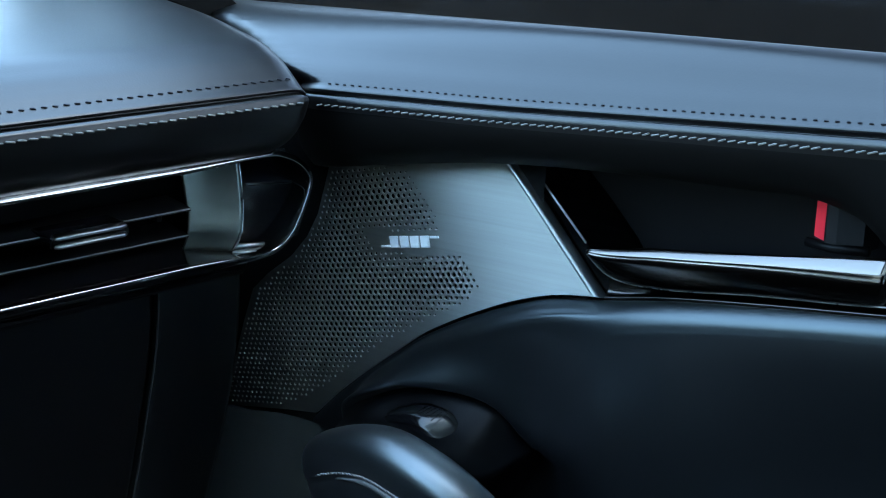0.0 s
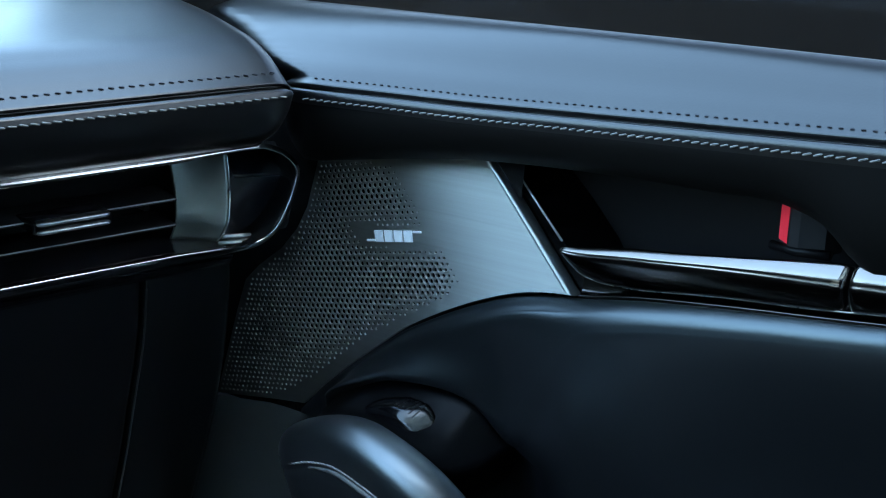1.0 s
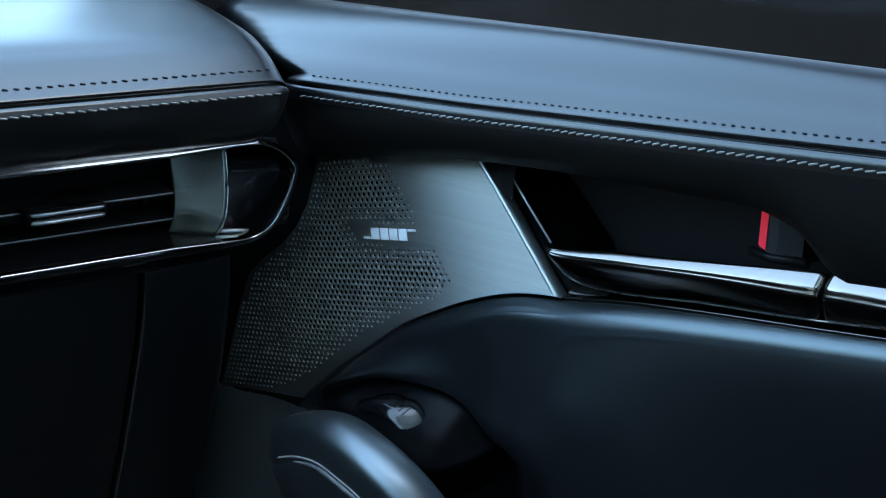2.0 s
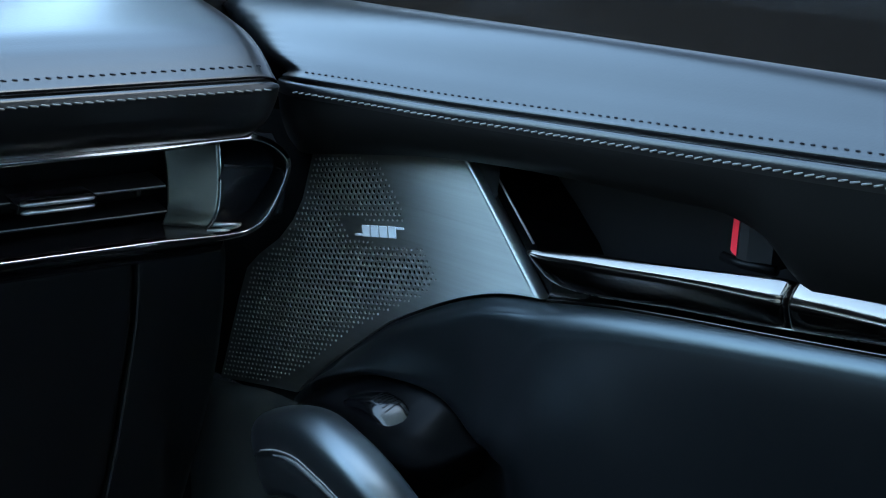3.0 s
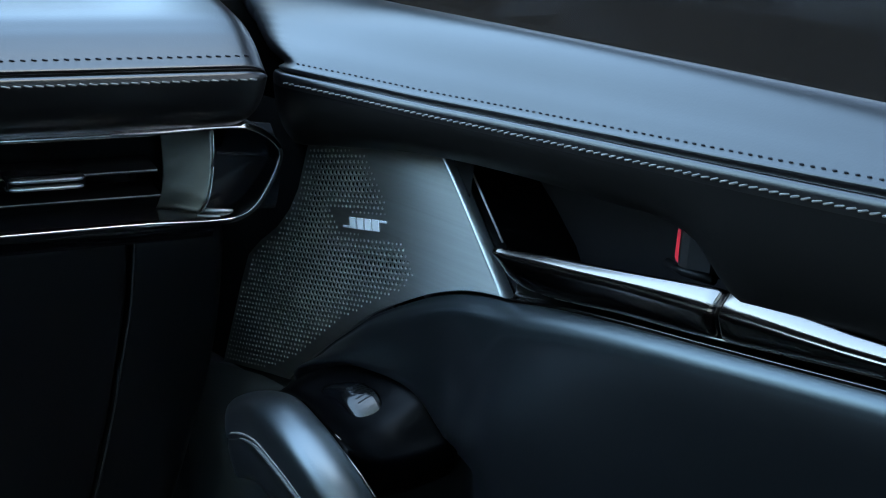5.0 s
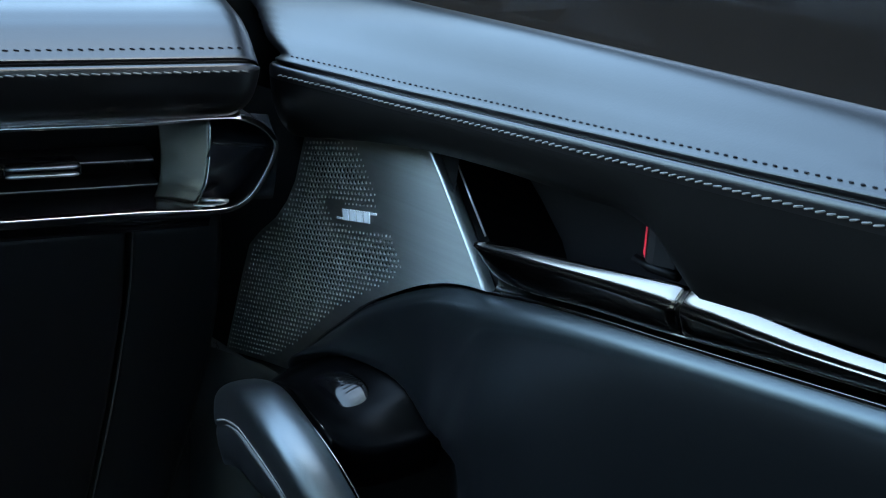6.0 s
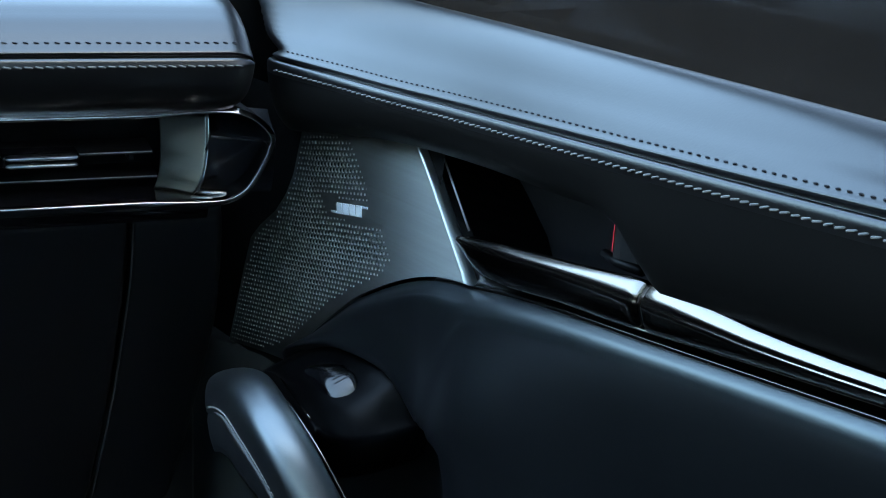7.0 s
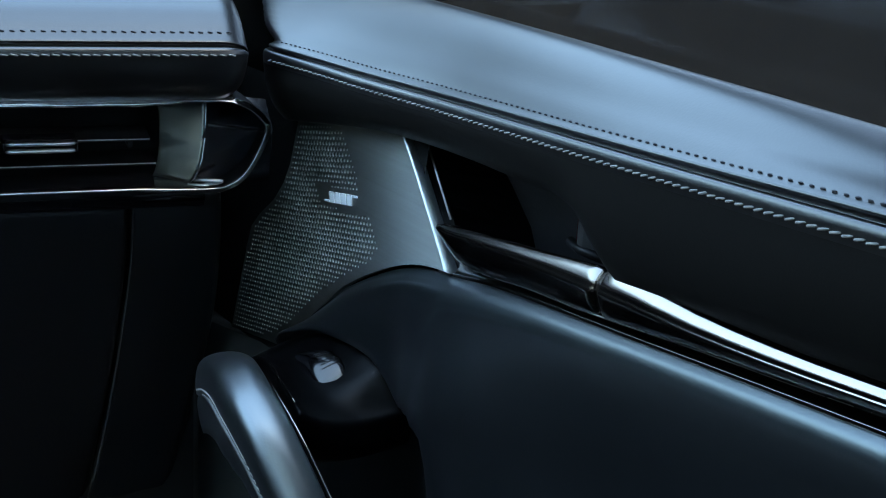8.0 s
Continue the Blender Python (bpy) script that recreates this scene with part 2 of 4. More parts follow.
# unseen rear pane, added so that polished parts reflect light from behind
pane("window_rear_added", [(-1.05, -1.33, 0.84), (0.62, -1.33, 0.84), (0.62, -1.33, 1.29), (-1.05, -1.33, 1.29)], CLEAR_GLASS, "clear rear window added out of view for reflections")
# unseen pane over the added opening, for light from above
pane("roof_glass_added", [(-0.73, -0.73, 1.30), (0.37, -0.73, 1.30), (0.37, 0.11, 1.30), (-0.73, 0.11, 1.30)], CLEAR_GLASS, "clear roof panel added out of view to let sky light in")
# another unseen pane, added to brighten the vent rim
pane("window_right_rear_added", [(0.612, -1.30, 0.80), (0.612, -0.62, 0.80), (0.612, -0.62, 1.30), (0.612, -1.30, 1.30)], GREY_GLASS, "grey rear side pane added out of view for rim reflections")
pane("window_right", [(0.612, -0.45, 0.80), (0.612, 1.30, 0.80), (0.612, 1.30, 1.30), (0.612, -0.45, 1.30)], GREY_GLASS, "tinted door window above the trim")

for sx in (-1.075, 0.612):
    bm = bmesh.new()
    tube(bm, [(sx, 1.33, 0.88), (sx, 0.76, 1.095), (sx, 0.20, 1.30)], 0.045, sides=10)
    tagged(part("windscreen_pillar", bm, LINING), "dark lined pillar beside the windscreen", "pillar", kind="structure")

tagged(part("ground", box(bmesh.new(), (-200, -200, -0.60), (200, 200, -0.50)), PAVING, smooth=False), "pale concrete paving round the car", "ground", kind="structure")


def added_wall(lo, hi, label, material=BLOCKER_BLACK):
    tagged(part("backdrop", box(bmesh.new(), lo, hi), material, smooth=False), label, "wall", kind="structure")


# walls added outside to block the sun, darken the window view and dim reflections
added_wall((2.6, -12, -0.5), (2.8, 9, 1.40), "dark wall added beside the car to keep the window dark")
added_wall((-30, -8, -0.5), (2.4, -7, 36), "tall blue-grey block added out of view to block the sun", PALE_WALL)
added_wall((-3.5, 9, -0.5), (2.8, 9.3, 5.6), "dark wall added ahead of the car to dim reflections")
added_wall((2.8, 9, -0.5), (30, 9.3, 3.9), "lower end of the added dark wall ahead")
added_wall((-30, 9, -0.5), (-3.5, 9.3, 3.4), "low dark wall added ahead of the car to dim reflections")

# ---------------------------------------------------------------- dashboard
dash = thing("dashboard", "black leather dashboard with twin stitched seam and slim air vent", "dashboard", at=(0, 0.75, 0))
PAD = rounded_path([(0.600, 0.802), (0.572, 0.8080), (0.5570, 0.8125), (0.5450, 0.8190), (0.5360, 0.8285), (0.5312, 0.8372), (0.5298, 0.8412), (0.5306, 0.8442)], 4) \
    + [Vector((0.5316, 0.8453)), Vector((0.5342, 0.8455)), Vector((0.5360, 0.8460)), Vector((0.5362, 0.8468)), Vector((0.5350, 0.8474)), Vector((0.5341, 0.8477))] \
    + rounded_path([(0.5343, 0.8483), (0.5400, 0.8524), (0.5475, 0.8582), (0.558, 0.8645), (0.58, 0.8718), (0.65, 0.8825), (0.80, 0.892), (1.28, 0.892)], 5)
PAD_BACK = [Vector((1.28, 0.80)), Vector((0.9, 0.78))]


OUTER = [*PAD, *PAD_BACK]
INWARD = []
for i, q in enumerate(OUTER):
    # averaged over a stretch of the profile, so that the groove and the roll share one direction
    near = [OUTER[min(max(i + k, 0), len(OUTER) - 1)] for k in (-9, -6, 6, 9)]
    d = (near[2] + near[3] - near[0] - near[1]).normalized()
    INWARD.append(Vector((d.y, -d.x)))


def pad_ring(x, inset):
    return [(x, *(q + n * inset)) for q, n in zip(OUTER, INWARD)]


rows = [pad_ring(x, 0) for x in (-1.0, -0.5, 0.0, 0.15, 0.25, 0.32, 0.37, 0.395, 0.403)]
for k in range(1, 9):
    a = k / 8 * math.pi / 2
    rows.append(pad_ring(0.403 + 0.0145 * math.sin(a), 0.010 * (1 - math.cos(a))))
top_pad = part("top_pad", loft(rows, closed=True, caps=True), LEATHER, dash, "padded black leather dashboard top")
X0, X1 = -0.05, 0.409
part("upper_stitching", stitches(lambda u: Vector((X0 + (X1 - X0) * u, 0.5398, 0.8524)), 90, 0.0027, 0.00042, lambda u: Vector((0, -0.8, 0.6)), 0.30), DARK_THREAD, top_pad, "dark thread seam")
part("lower_stitching", stitches(lambda u: Vector((X0 + (X1 - X0) * u, 0.5297, 0.8416)), 90, 0.0042, 0.00050, lambda u: Vector((0, -0.97, 0.1)), 0.20, 2), THREAD, top_pad, "light grey thread seam")

# air vent: rim, bezel, fin, vanes, slider
RIM = [(-0.30, 0.812), (0.36, 0.812), (0.404, 0.8125), (0.4185, 0.8097), (0.4288, 0.8037), (0.4348, 0.7955), (0.4338, 0.7870), (0.4278, 0.7740),
       (0.4205, 0.7635), (0.4112, 0.7578), (0.398, 0.7560), (0.36, 0.756), (-0.30, 0.756)]
RIMS = [RIM[0], *[tuple(v) for v in rounded_path(RIM[1:-1], 5)], RIM[-1]]


def rim_ring(inset, y):
    """The vent's outline, drawn in by inset, at depth y."""
    out = []
    n = len(RIMS)
    for i, q in enumerate(RIMS):
        a, b = Vector(RIMS[max(i - 1, 0)]), Vector(RIMS[min(i + 1, n - 1)])
        d = (b - a).normalized()
        nrm = Vector((d.y, -d.x))
        slim = max(0.0, min(1.0, (q[0] - 0.32) / 0.10))
        p = Vector(q) + nrm * inset * (1 - 0.5 * slim * slim * (3 - 2 * slim))
        out.append(Vector((p.x, y, p.y)))
    return out


# a chamfer that rises to the inner edge
RIM_ROUND = [(-0.0018, 0.5750), (-0.0018, 0.5616), (-0.0013, 0.5604), (0.0010, 0.5597), (0.0022, 0.5591), (0.0034, 0.5588), (0.0043, 0.5587), (0.0049, 0.5589), (0.0053, 0.5595), (0.0054, 0.5625)]
vent = part("vent_frame", loft([rim_ring(i, y) for i, y in RIM_ROUND[1:]]), RIM_CHROME, dash, "polished dark chrome rim of the air vent")
part("vent_housing", loft([rim_ring(-0.0017, 0.600), rim_ring(-0.0017, 0.5618)]), RUBBER, vent, "black housing behind the rim")
part("vent_bezel", loft([rim_ring(0.0053, 0.5615), rim_ring(0.0055, 0.5628), rim_ring(0.0050, 0.5660), rim_ring(0.0044, 0.600)]), GLOSS, vent, "glossy black inner bezel")
part("vent_back", box(bmesh.new(), (-0.3, 0.618, 0.750), (0.425, 0.622, 0.818)), DARK_VOID, vent, smooth=False)

# the fin stands on the bezel's floor and bows between its two edges
fin_left = curve([(0.756, 0.3715), (0.762, 0.3738), (0.770, 0.3755), (0.782, 0.3768), (0.795, 0.3770), (0.808, 0.3760)])
fin_right = curve([(0.756, 0.3895), (0.762, 0.3935), (0.770, 0.3965), (0.782, 0.3992), (0.795, 0.4005), (0.808, 0.4010)])
rows = []
for k in range(13):
    z = 0.7570 + 0.0500 * k / 12
    l, r = fin_left(z), fin_right(z)
    rows.append([(l + (r - l) * u, 0.590 - 0.0185 * u + 0.0012 * math.sin(u * math.pi) + 0.22 * (z - 0.770) + 0.5 * max(0, 0.768 - z), z) for u in (0, 0.04, 0.2, 0.4, 0.6, 0.8, 0.96, 1.0)])
fin = part("side_fin", loft(rows), FIN, vent, "satin silver curved side panel")
fin.modifiers.new("thick", "SOLIDIFY").thickness = 0.0016
for k, name, metal in ((0, "fin_rear_edge", SILVER), (-1, "fin_edge", CHROME)):
    bm = bmesh.new()
    tube(bm, [(p[k][0] + (0.0003 if k else -0.0002), p[k][1] - 0.0006, p[k][2]) for p in rows], 0.00045, sides=6, up=Vector((1, 0, 0)))
    part(name, bm, metal, vent, "thin bright edge")
# end pocket: a wall that leans out to a crease and falls back above it, and a polished foot on the floor
pocket = rounded_path([(0.5820, 0.7560), (0.5795, 0.7600), (0.5765, 0.7700), (0.5738, 0.7850), (0.5729, 0.7930), (0.5734, 0.7946), (0.5770, 0.7975), (0.5850, 0.8020), (0.5920, 0.8080)], 4)
rows = []
for q in pocket:
    left = min(0.4014, 0.3905 + 0.30 * (q.y - 0.7600)) if q.y < 0.796 else 0.4014
    rows.append([(left + (0.440 - left) * u, q.x + 0.0018 * math.sin(math.pi * u), q.y - 0.0035 * u * step(0.775, 0.793, q.y)) for u in (0, 0.15, 0.3, 0.45, 0.6, 0.75, 0.9, 1.0)])
part("pocket_wall", loft(rows), POCKET, vent, "satin black wall of the end pocket")
# tapered bar that draws the highlight along the crease
bm = bmesh.new()
tube(bm, [(0.4016, 0.5722, 0.7936), (0.4080, 0.5738, 0.7922), (0.4150, 0.5748, 0.7912), (0.4230, 0.5746, 0.7902), (0.4310, 0.5735, 0.7896)], 0.0007, sides=8, taper=[1.2, 1.3, 0.8, 0.5, 0.3])
part("pocket_glint", bm, CREASE_GLINT, vent, "tapered metal streak standing in for the highlight on the pocket crease")
bm = bmesh.new()
for a, b, r in (((0.3895, 0.5795, 0.7597), (0.4105, 0.5705, 0.7592), 0.0017), ((0.3890, 0.5695, 0.7590), (0.4005, 0.5640, 0.7586), 0.0011)):
    a, b = Vector(a), Vector(b)
    tube(bm, [a + (b - a) * u for u in (0, 0.03, 0.5, 0.97, 1)], r, sides=12, taper=[0.5, 1, 1, 1, 0.5])
part("pocket_foot", bm, SILVER_EDGE, vent, "polished metal foot in the corner of the vent")


def vane(z, y, tilt, end):
    bm = bmesh.new()
    prof = [(0.0, 0.0006), (0.001, 0.0010), (0.010, 0.0011), (0.024, 0.0006), (0.024, -0.0006), (0.010, -0.0010), (0.001, -0.0009), (0.0, -0.0006)]
    loft([[(x, y + p, z + q + p * tilt) for p, q in prof] for x in (-0.29, 0.0, 0.2, end)], closed=True, caps=True, bm=bm)
    v = part("vane", bm, SATIN_BLACK, vent, "black horizontal air vane")
    bm = bmesh.new()
    tube(bm, [(x, y - 0.0002, z + 0.0006) for x in (-0.29, 0.0, 0.2, end - 0.0005)], 0.0004, sides=6)
    part("vane_trim", bm, SILVER, v, "thin bright front edge")


for z, y, end in ((0.7850, 0.5745, 0.3685), (0.7675, 0.5862, 0.3735)):
    vane(z, y, 0.10, end)
bm = bmesh.new()
for dz in (-0.0021, 0.0021):
    rows = []
    for x, s in ((0.2885, 0.35), (0.2895, 0.8), (0.2915, 1), (0.3232, 1), (0.3252, 0.8), (0.3262, 0.35)):
        rows.append([(x, 0.5645 + 0.004 * math.cos(a) * s, 0.7848 + dz + 0.0016 * math.sin(a) * s) for a in (2 * math.pi * k / 10 for k in range(10))])
    loft(rows, closed=True, caps=True, bm=bm)
part("slider", bm, SILVER_EDGE, vent, "ribbed chrome vane slider")
part("slider_core", bevel(box(bmesh.new(), (0.287, 0.5630, 0.7818), (0.3275, 0.585, 0.7878)), 0.0012), GLOSS, vent, "glossy black slider body")

part("vane_tab", bevel(box(bmesh.new(), (0.3575, 0.5900, 0.7770), (0.3605, 0.6050, 0.7815)), 0.0006), SATIN_BLACK, vent, "small dark tab between the vanes")

# lower dashboard, in two panels with a joint between them
bm = bmesh.new()
loft([[(x, y, z) for y, z in ((0.60, 0.756), (0.574, 0.7555), (0.5725, 0.750), (0.577, 0.7435), (0.588, 0.7400), (0.60, 0.7395))] for x in (-1.0, -0.3, 0.0, 0.3, 0.386, 0.396, 0.400)], bm=bm)
part("vent_sill", bm, GLOSS, dash, "glossy black strip under the vent")
FACE = [(0.66, 0.745), (0.608, 0.744), (0.6015, 0.738), (0.600, 0.730), (0.604, 0.700), (0.612, 0.660), (0.620, 0.615), (0.640, 0.52), (0.68, 0.40), (0.74, 0.30)]
FACES = rounded_path(FACE, 4)
seam_x = curve([(0.74, 0.3600), (0.70, 0.3585), (0.66, 0.3545), (0.62, 0.3495), (0.55, 0.338), (0.40, 0.305), (0.30, 0.28)])
end_x = curve([(0.75, 0.4165), (0.70, 0.4168), (0.66, 0.4150), (0.63, 0.4105), (0.58, 0.401), (0.50, 0.384), (0.40, 0.36), (0.30, 0.335)])


def face_row(xf, back):
    return [(xf(q[1]), q[0] + back, q[1]) for q in FACES]


part("glovebox_lid", loft([face_row(lambda z: -1.0, 0), face_row(lambda z: 0.0, 0), face_row(lambda z: seam_x(z) - 0.03, 0), face_row(lambda z: seam_x(z) - 0.0045, 0.0002),
                           face_row(lambda z: seam_x(z) - 0.0020, 0.0012), face_row(lambda z: seam_x(z) - 0.0010, 0.0045), face_row(lambda z: seam_x(z) - 0.0010, 0.03)]),
     DASH_SKIN, dash, "soft black glovebox panel")
part("dash_end_panel", loft([face_row(lambda z: seam_x(z) + 0.0010, 0.03), face_row(lambda z: seam_x(z) + 0.0010, 0.0030), face_row(lambda z: seam_x(z) + 0.0018, 0.0004), face_row(lambda z: seam_x(z) + 0.004, -0.0004),
                             face_row(lambda z: seam_x(z) * 0.5 + end_x(z) * 0.5, 0), face_row(lambda z: end_x(z) - 0.006, 0.0006), face_row(lambda z: end_x(z) - 0.002, 0.0028),
                             face_row(lambda z: end_x(z), 0.008), face_row(lambda z: end_x(z) + 0.001, 0.03), face_row(lambda z: end_x(z) + 0.001, 0.3)]), DASH_SKIN, dash, "black end panel of the dashboard")
# thin grey tube in place of the highlight on the end panel's edge
bm = bmesh.new()
tube(bm, [(seam_x(q[1]) + 0.0014, q[0] - 0.0001, q[1]) for q in FACES[4:]], 0.0006, sides=6)
part("joint_glint", bm, SOFT, dash, "fine grey line standing in for the highlight on the panel joint")
part("dash_core", box(bmesh.new(), (-1.0, 0.64, 0.30), (0.405, 1.28, 0.80)), DARK_VOID, dash, smooth=False)

# ---------------------------------------------------------------- door
door = thing("car_door", "black leather car door with metal speaker panel and chrome handle", "car door", at=(0.55, 0.2, 0))

# upper pad: a section swept along the door
seam_of_x = curve([(-0.6, 0.525), (-0.2, 0.510), (0.0, 0.499), (0.15, 0.487), (0.20, 0.484), (0.25, 0.480), (0.30, 0.476), (0.35, 0.4715), (0.40, 0.466), (0.45, 0.457), (0.50, 0.446), (0.55, 0.431), (0.62, 0.408)])
seam_of_z = curve([(-0.6, 0.925), (-0.2, 0.890), (0.0, 0.8725), (0.15, 0.860), (0.20, 0.8556), (0.25, 0.8517), (0.30, 0.848), (0.35, 0.8445), (0.40, 0.8412), (0.45, 0.8385), (0.50, 0.8370), (0.55, 0.836), (0.62, 0.835)])
under_z = curve([(-0.6, 0.905), (-0.2, 0.866), (0.0, 0.8385), (0.10, 0.8235), (0.15, 0.8165), (0.20, 0.8110), (0.235, 0.8068), (0.252, 0.8050), (0.262, 0.8105), (0.272, 0.8190), (0.286, 0.8235), (0.33, 0.823), (0.40, 0.8195), (0.458, 0.8150), (0.52, 0.8060), (0.566, 0.7985), (0.62, 0.791)])
crest_x = curve([(-0.6, 0.570), (-0.2, 0.546), (0.1, 0.5265), (0.2, 0.5195), (0.3, 0.5131), (0.4, 0.5071), (0.5, 0.5016), (0.62, 0.497)])
crest_z = curve([(-0.6, 0.905), (-0.2, 0.890), (0.1, 0.8852), (0.2, 0.8848), (0.3, 0.8838), (0.4, 0.8824), (0.5, 0.8805), (0.62, 0.878)])
TOP = rounded_path([(1.10, 0.20), (1.09, 0.62), (1.06, 0.86), (0.97, 0.975), (0.78, 0.915), (0.58, 0.76), (0.40, 0.56), (0.26, 0.425), (0.17, 0.325), (0.115, 0.260)], 3)
# the top skin rolls over and drops to a narrow ledge, which rolls over in turn
GROOVE = rounded_path([(0.0036, 0.0079), (0.0030, 0.0071), (0.0034, 0.0060), (0.0050, 0.0046)], 2) + [Vector((0.0056, 0.0040))]
ROLL = rounded_path([(0.0040, 0.0042), (0.0020, 0.0045), (0.0008, 0.0040), (0.0001, 0.0027), (-0.0002, 0.0005), (0.0002, -0.0050)], 3)


def pad_section(y):
    sx, sz = seam_of_x(y), seam_of_z(y)
    ub = under_z(y) - sz
    low = rounded_path([(0.0002, -0.0050), (0.002, ub * 0.45), (0.006, ub * 0.75), (0.0115, ub * 0.95), (0.016, ub * 1.03), (0.030, ub * 1.03)], 3)[1:]
    w, h = crest_x(y) - sx, crest_z(y) - sz
    top = [(0.0050 + (q[0] - 0.115) / 0.885 * (w - 0.0050), 0.0086 + (q[1] - 0.260) / 0.740 * (h - 0.0086)) for q in TOP]
    out = []
    for q in [*top, *GROOVE, *ROLL, *low]:
        # the end rolls away from the dashboard, later higher up
        e = max(0.0, y - 0.544 - 4.6 * max(0.0, q[1] - 0.010) - 5.0 * max(0.0, q[1] - 0.030))
        e = e * e if e < 0.05 else 0.1 * e - 0.0025
        out.append((min(0.592, sx + q[0] + e / 0.080), y, sz + q[1] - e / 0.12 * step(-0.005, 0.03, q[1])))
    return out + [(0.600, y, sz + ub), (0.600, y, sz + top[0][1])]


ys = [-0.60, -0.4, -0.2, -0.1, 0.0, 0.05, 0.1, 0.15, 0.18, 0.2, 0.22, 0.24] + [0.25 + 0.006 * k for k in range(10)] + [0.32 + 0.02 * k for k in range(11)] + [0.53 + 0.003 * k for k in range(60)] + [0.72, 0.76, 0.80]
upper_pad = part("upper_pad", loft([pad_section(y) for y in ys], closed=True, caps=True), LEATHER, door, "padded black leather upper trim")
# below the seam the skin is dull
upper_pad.data.materials.append(SKIRT)
around = len(pad_section(0.0))
first = len(TOP) + len(GROOVE) + len(ROLL) - 2
for p in upper_pad.data.polygons[:around * (len(ys) - 1)]:
    p.material_index = 1 if first <= p.index % around < around - 2 else 0


def on_pad(a, b, lift=False):
    def at(u):
        y = 0.550 - 0.750 * u
        sx, sz = seam_of_x(y), seam_of_z(y)
        if lift:
            w, h = crest_x(y) - sx, crest_z(y) - sz
            return Vector((sx + 0.0050 + (a - 0.115) / 0.885 * (w - 0.0050), y, sz + 0.0086 + (b - 0.260) / 0.740 * (h - 0.0086)))
        return Vector((sx + a, y, sz + b))
    return at


part("upper_stitching", stitches(on_pad(0.138, 0.288, True), 165, 0.0018, 0.00042, lambda u: Vector((-0.6, 0, 0.8)), 0.0, 3), DARK_THREAD, upper_pad, "dark thread seam")
part("lower_stitching", stitches(on_pad(-0.0003, -0.0004), 165, 0.0042, 0.00046, lambda u: Vector((-1, 0, 0.0)), -0.24, 4), THREAD, upper_pad, "light grey thread seam")
# black sheet added behind the joint of door and dashboard, for its shade
rows = [[(x, 0.690 + dy, 0.64 + (top - 0.64) * k / 4) for x, dy, top in ((0.402, 0.06, 0.886), (0.402, 0.006, 0.886), (0.408, 0.0, 0.886), (0.470, 0.0, 0.880), (0.50, 0.0, 0.855), (0.60, 0.0, 0.850))] for k in range(5)]
part("gap_filler", loft(rows), RUBBER, door, "black sheet added to keep the gap beside the dashboard dark")
bm = bmesh.new()
tube(bm, [(max(crest_x(y) + 0.036, 0.575), y, crest_z(y) - 0.034) for y in ys], 0.009, sides=8)
part("window_seal", bm, RUBBER, door, "black rubber window seal")

# speaker panel: perforated brushed metal, one curved sheet


def sheet_x(y, z):
    lean = max(0.0, min(1.0, (0.55 - y) / 0.12))
    return 0.4712 - 0.2169 * (y - 0.5) - 0.0862 * (y - 0.5) ** 2 + 0.004 * (z - 0.75) + 0.08 * lean * lean * (3 - 2 * lean) * (z - 0.785)


def on_sheet(y, z, out=0.0):
    return Vector((sheet_x(y, z) - out, y + 0.21 * -out, z))


EDGE_LOW = [(0.405, 0.7545), (0.420, 0.7525), (0.436, 0.7485), (0.455, 0.7410), (0.472, 0.7325), (0.490, 0.7225), (0.507, 0.7120), (0.524, 0.6985), (0.540, 0.6855), (0.556, 0.6720), (0.572, 0.6570), (0.584, 0.6440)]
OUTLINE = [tuple(v) for v in rounded_path(EDGE_LOW, 2)] + [(0.605, 0.6405), (0.6570, 0.6305), (0.6380, 0.6905), (0.6300, 0.7125), (0.6180, 0.7245), (0.6000, 0.7385), (0.5880, 0.7525), (0.5800, 0.7670), (0.5705, 0.7990), (0.5690, 0.806), (0.56, 0.806), (0.52, 0.812), (0.4635, 0.8170), (0.4443, 0.7968), (0.4243, 0.7755)]


def inside(y, z, poly):
    hit = False
    for (y1, z1), (y2, z2) in zip(poly, poly[1:] + poly[:1]):
        if (z1 > z) != (z2 > z) and y < (y2 - y1) * (z - z1) / (z2 - z1) + y1:
            hit = not hit
    return hit


def edge_distance(y, z, poly):
    best = 1.0
    for (y1, z1), (y2, z2) in zip(poly, poly[1:] + poly[:1]):
        dy, dz = y2 - y1, z2 - z1
        u = max(0, min(1, ((y - y1) * dy + (z - z1) * dz) / (dy * dy + dz * dz + 1e-12)))
        best = min(best, math.hypot(y - y1 - u * dy, z - z1 - u * dz))
    return best


# the field of holes, with a notch for the badge
FIELD = [(0.6535, 0.6335), (0.619, 0.6395), (0.594, 0.6510), (0.576, 0.6640), (0.5508, 0.6870), (0.534, 0.7010), (0.5105, 0.7170), (0.495, 0.7265), (0.4790, 0.7360), (0.4720, 0.7460), (0.4835, 0.7605),
         (0.536, 0.7525), (0.545, 0.7565), (0.5465, 0.7625), (0.4965, 0.7722), (0.5215, 0.8010), (0.568, 0.797), (0.578, 0.766), (0.598, 0.737), (0.625, 0.715), (0.6355, 0.690)]
PITCH = 0.0036
holes = {}
